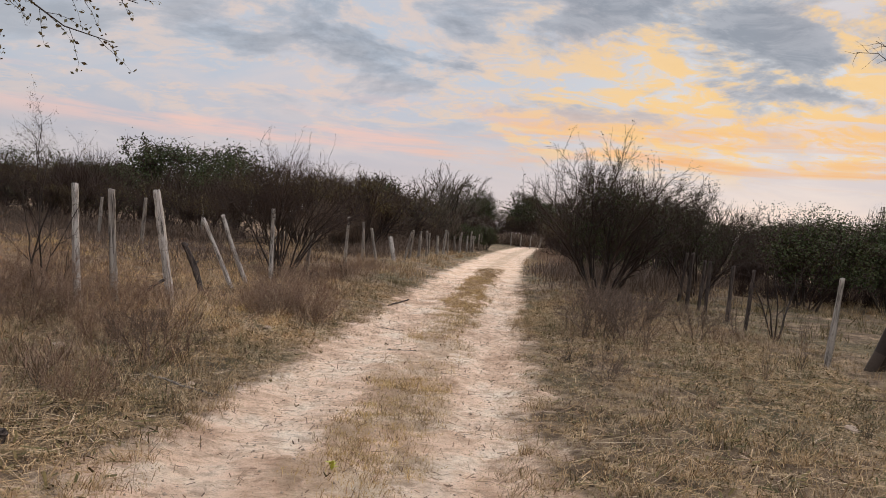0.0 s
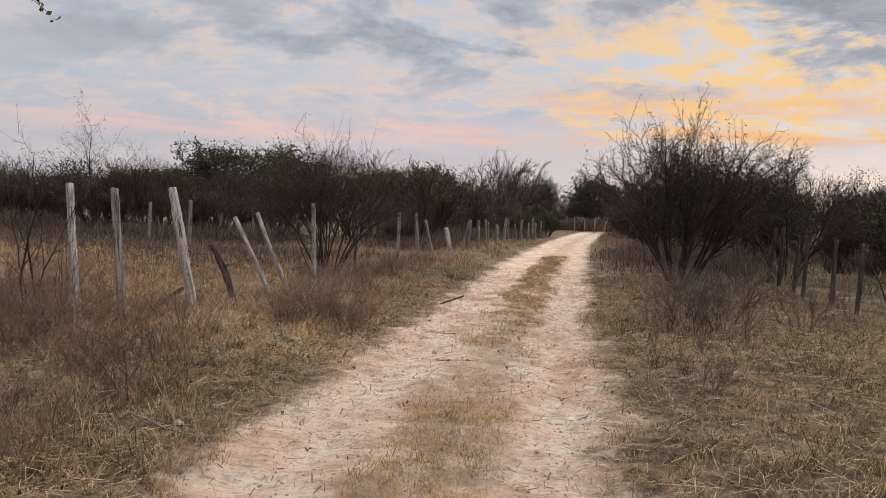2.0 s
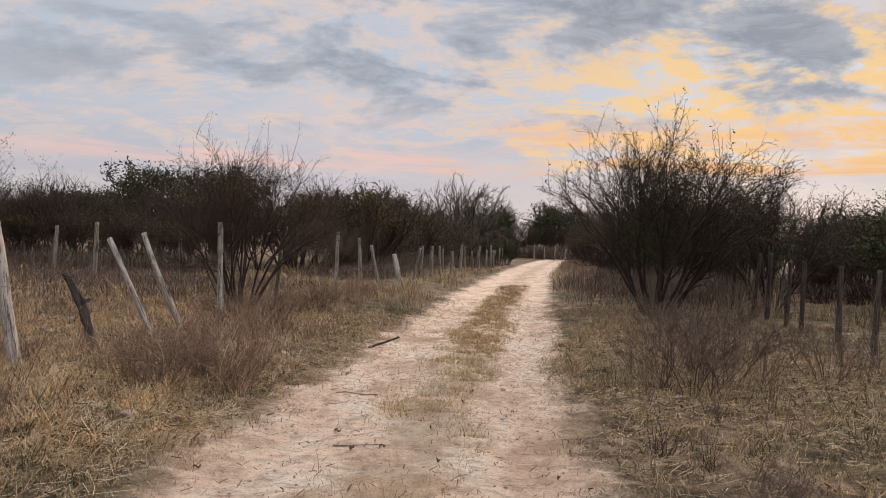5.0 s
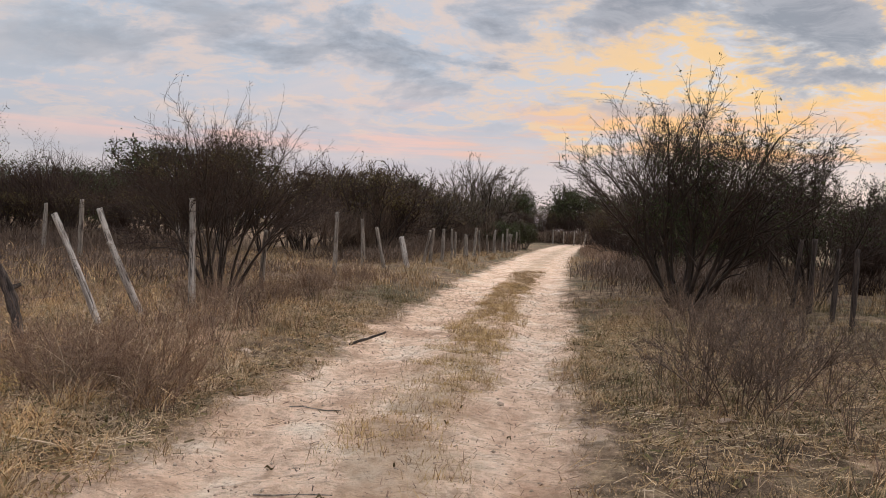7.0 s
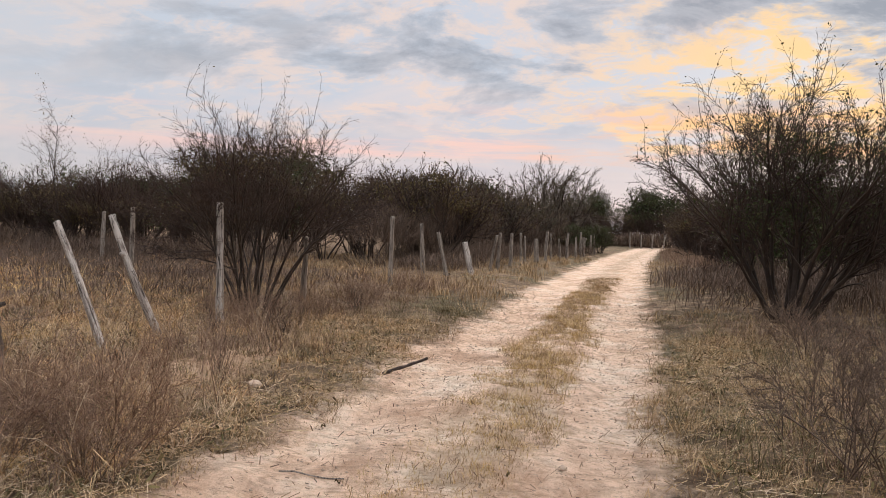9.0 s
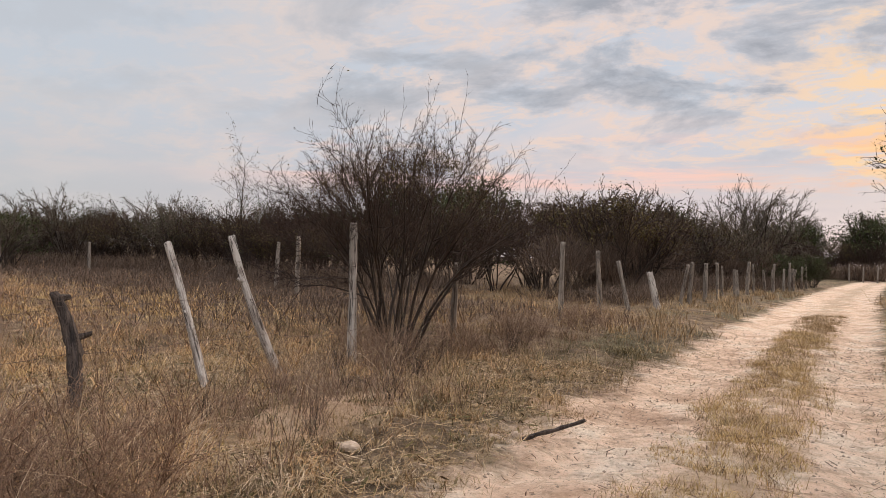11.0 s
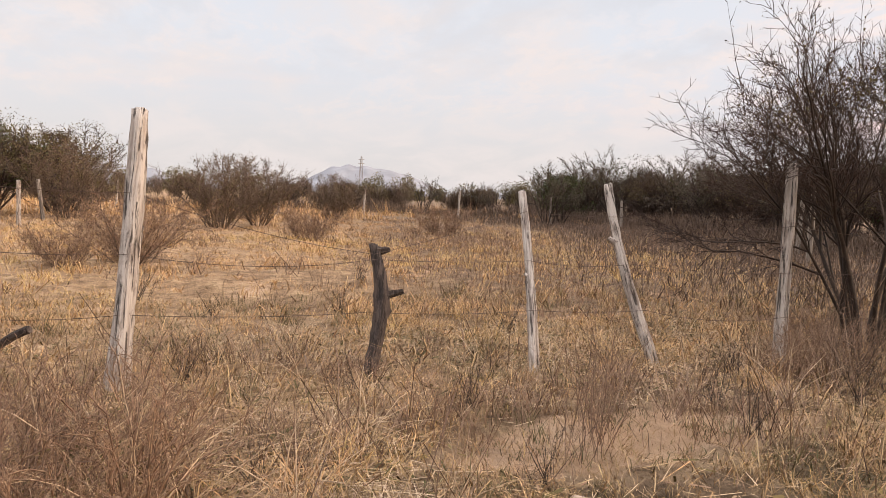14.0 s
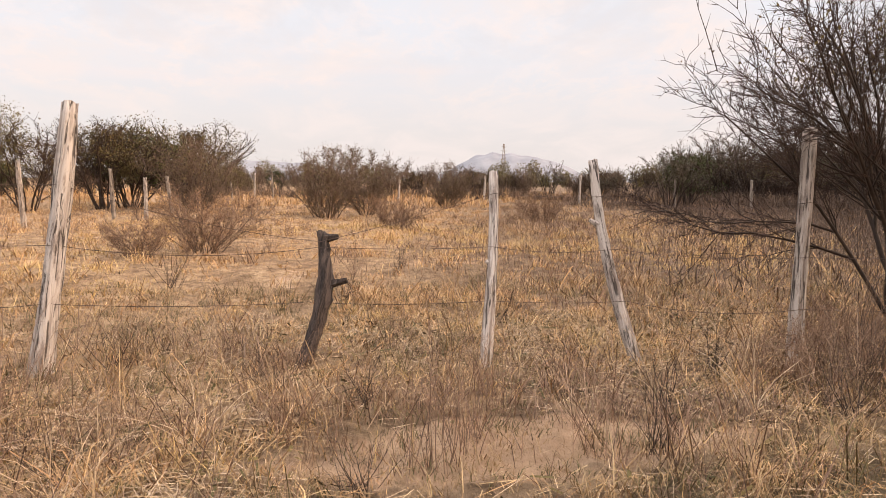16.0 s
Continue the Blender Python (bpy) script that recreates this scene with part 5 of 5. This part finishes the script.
def curled(name, x, y, size, mat, label, category, seed, lift=0.02, turn=0.0):
    """A thin curled piece of bark or leaf."""
    bm = bmesh.new()
    rows = []
    for i in range(7):
        row = []
        for j in range(4):
            u, v = i / 6 - 0.5, j / 3 - 0.5
            w = math.cos(u * 2.6) * 0.45
            row.append(bm.verts.new((u * size, v * size * w, lift * (0.4 + 3 * v * v + u * u) + 0.01 * math.sin(7 * u + seed))))
        rows.append(row)
    for a, b in zip(rows, rows[1:]):
        for j in range(3):
            bm.faces.new((a[j], a[j + 1], b[j + 1], b[j]))
    bmesh.ops.solidify(bm, geom=bm.faces[:], thickness=0.003)
    me = bpy.data.meshes.new(name)
    bm.to_mesh(me)
    bm.free()
    me.materials.append(mat)
    ob = new(name, me)
    ob.matrix_basis = pose(x, y, gz(x, y) + 0.012, 0, 0, turn)
    return tagged(ob, label, category)


curled("bark_scrap", 2.36, 10.75, 0.2, ROCK, "pale curled scrap of bark in the grass", "bark", 1, 0.03, 15)
for i in range(26):
    x, y = rr.uniform(-1.3, 1.8), rr.uniform(3.2, 14)
    curled("dead_leaf", x + road_c(y) * 0.6, y, rr.uniform(0.03, 0.06), LEAF_DRY, "small dark dead leaf on the road", "leaf", i, 0.012, rr.uniform(0, 360))
sprout = tagged(new("sprout"), "small yellow-green sprout in the median grass", "plant")
sprout.matrix_basis = pose(-0.52, 4.45, gz(-0.52, 4.45))
for i in range(6):
    bm = bmesh.new()
    an, rad = i * 1.05, 0.02 + 0.01 * (i % 3)
    vs = [bm.verts.new(p) for p in ((0, 0, 0), (0.018, 0.012, 0.03 + 0.008 * i), (0.05, 0, 0.035 + 0.008 * i), (0.018, -0.012, 0.03 + 0.008 * i))]
    bm.faces.new(vs)
    bmesh.ops.rotate(bm, verts=bm.verts, matrix=Matrix.Rotation(an, 3, "Z"))
    bmesh.ops.solidify(bm, geom=bm.faces[:], thickness=0.0015)
    part("leaf", bm, GREEN, sprout)


def gravel():
    g = np.random.default_rng(91)
    k = 12000
    y = g.uniform(2, 24, k)
    x = road_c(y) + g.uniform(-1.7, 1.7, k)
    s = 0.003 + 0.012 * g.random(k) ** 5
    octa = np.array([(1, 0, 0), (0, 1, 0), (-1, 0, 0), (0, -1, 0), (0, 0, 0.8), (0, 0, -0.8)], float)
    verts = octa[None] * s[:, None, None] * g.uniform(0.6, 1.4, (k, 6, 1)) + np.stack([x, y, ground_z(x, y) + s * 0.2], 1)[:, None]
    f = np.array([(0, 1, 4), (1, 2, 4), (2, 3, 4), (3, 0, 4), (1, 0, 5), (2, 1, 5), (3, 2, 5), (0, 3, 5)])
    faces = (np.arange(k)[:, None, None] * 6 + f[None]).reshape(-1, 3)
    tagged(mesh_object("gravel", verts.reshape(-1, 3), faces, ROCK), "loose grit and clods on the sandy road", "gravel", kind="stuff")


gravel()


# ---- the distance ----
# distance haze is mixed into this bluish grey base colour
HILL, n_, b_ = material("haze_tinted_hill", 1.0, 0.0)
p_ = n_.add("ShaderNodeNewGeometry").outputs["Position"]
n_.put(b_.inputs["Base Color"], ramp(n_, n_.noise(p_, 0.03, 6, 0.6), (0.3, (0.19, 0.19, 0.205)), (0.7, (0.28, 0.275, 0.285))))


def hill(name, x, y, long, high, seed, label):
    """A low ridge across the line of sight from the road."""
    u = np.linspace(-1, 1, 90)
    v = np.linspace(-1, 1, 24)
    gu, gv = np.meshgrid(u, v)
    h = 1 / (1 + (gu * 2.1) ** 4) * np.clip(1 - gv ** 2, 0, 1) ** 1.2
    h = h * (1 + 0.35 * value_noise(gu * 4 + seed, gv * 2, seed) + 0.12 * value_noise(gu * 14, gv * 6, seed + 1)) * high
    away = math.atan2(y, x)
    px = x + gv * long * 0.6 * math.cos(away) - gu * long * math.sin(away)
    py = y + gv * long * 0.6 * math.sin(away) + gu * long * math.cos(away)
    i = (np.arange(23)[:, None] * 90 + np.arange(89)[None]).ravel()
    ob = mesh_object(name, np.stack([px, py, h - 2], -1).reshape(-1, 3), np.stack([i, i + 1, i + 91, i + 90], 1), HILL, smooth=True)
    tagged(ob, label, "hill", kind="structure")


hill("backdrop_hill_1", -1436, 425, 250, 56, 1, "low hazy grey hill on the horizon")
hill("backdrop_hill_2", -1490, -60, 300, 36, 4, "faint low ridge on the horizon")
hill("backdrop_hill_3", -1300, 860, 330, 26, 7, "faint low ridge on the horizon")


def mast(x, y, height, base, label):
    """A lattice mast with cross arms."""
    rows = []
    for sx, sy in ((-1, -1), (1, -1), (1, 1), (-1, 1)):
        rows.append((sx * base, sy * base, -1, 0.12, sx * 0.25, sy * 0.25, height, 0.08))
    for i in range(9):
        a, b = 1 - i / 9 * 0.9, 1 - (i + 1) / 9 * 0.9
        s = 1 if i % 2 else -1
        rows.append((s * base * a, -base * a, height * i / 9, 0.06, -s * base * b, -base * b, height * (i + 1) / 9, 0.06))
        rows.append((base * a, s * base * a, height * i / 9, 0.06, base * b, -s * base * b, height * (i + 1) / 9, 0.06))
    top = tagged(new("mast"), label, "mast")
    top.matrix_basis = pose(x, y, gz(x, y))
    mesh_object("tower", *prisms(rows, 4), POST_GREY, top)
    for z in (0.82, 0.92):
        mesh_object("cross_arm", *prisms([(0, -base * 1.3, height * z, 0.1, 0, base * 1.3, height * z, 0.1)], 4), POST_GREY, top)


mast(-384, 119, 21.5, 1.4, "distant grey lattice mast before the hill")
mast(77, 128, 12.2, 1.0, "distant grey lattice mast above the woods")

# fence across the end of the road
r = np.random.default_rng(78)
END = []
for i in range(12):
    b, t = upright(7.5 + i * 1.1, 82 + r.uniform(-0.3, 0.3), r.uniform(1.2, 1.6), r.normal(0, 0.1, 2))
    fence_post(b, t, 0.07, POST_GREY, "far grey post of the fence across the road's end", 450 + i)
    END.append((b, t))
wire(END, 0.6, 0.03, 70, "wire of the fence across the road's end")
wire(END, 1.0, 0.03, 71, "wire of the fence across the road's end")


def shelter(x, y):
    """A pole shelter with a flat brush roof."""
    top = tagged(new("pole_shelter"), "rough pole shelter with a flat brush roof in the trees", "shelter")
    top.matrix_basis = pose(x, y, gz(x, y), 0, 0, 25)
    for sx in (-0.9, 0.9):
        for sy in (-0.7, 0.7):
            mesh_object("post", *prisms([(sx, sy, -0.2, 0.06, sx * 1.03, sy, 1.0, 0.055), (sx * 1.03, sy, 1.0, 0.055, sx, sy, 1.98, 0.05)], 8), POST_DARK, top)
    for sy in (-0.7, 0.7):
        mesh_object("beam", *prisms([(-1.3, sy, 2.02, 0.05, 1.3, sy, 2.05, 0.045)], 8), POST_DARK, top)
    g = np.random.default_rng(5)
    rows = []
    for i in range(26):
        u = -1.25 + i * 0.1
        rows.append((u, -1.0 + g.normal(0, 0.1), 2.1 + g.normal(0, 0.02), 0.03, u + g.normal(0, 0.05), 1.0 + g.normal(0, 0.1), 2.12, 0.025))
    mesh_object("roof", *prisms(rows, 5), BARK, top)


shelter(14.3, 26.0)
# a pale sack, built with the stone shape
stone(13.9, 25.2, 0.26, 21, "pale sack under the shelter, shaped like a stone", 0.7)
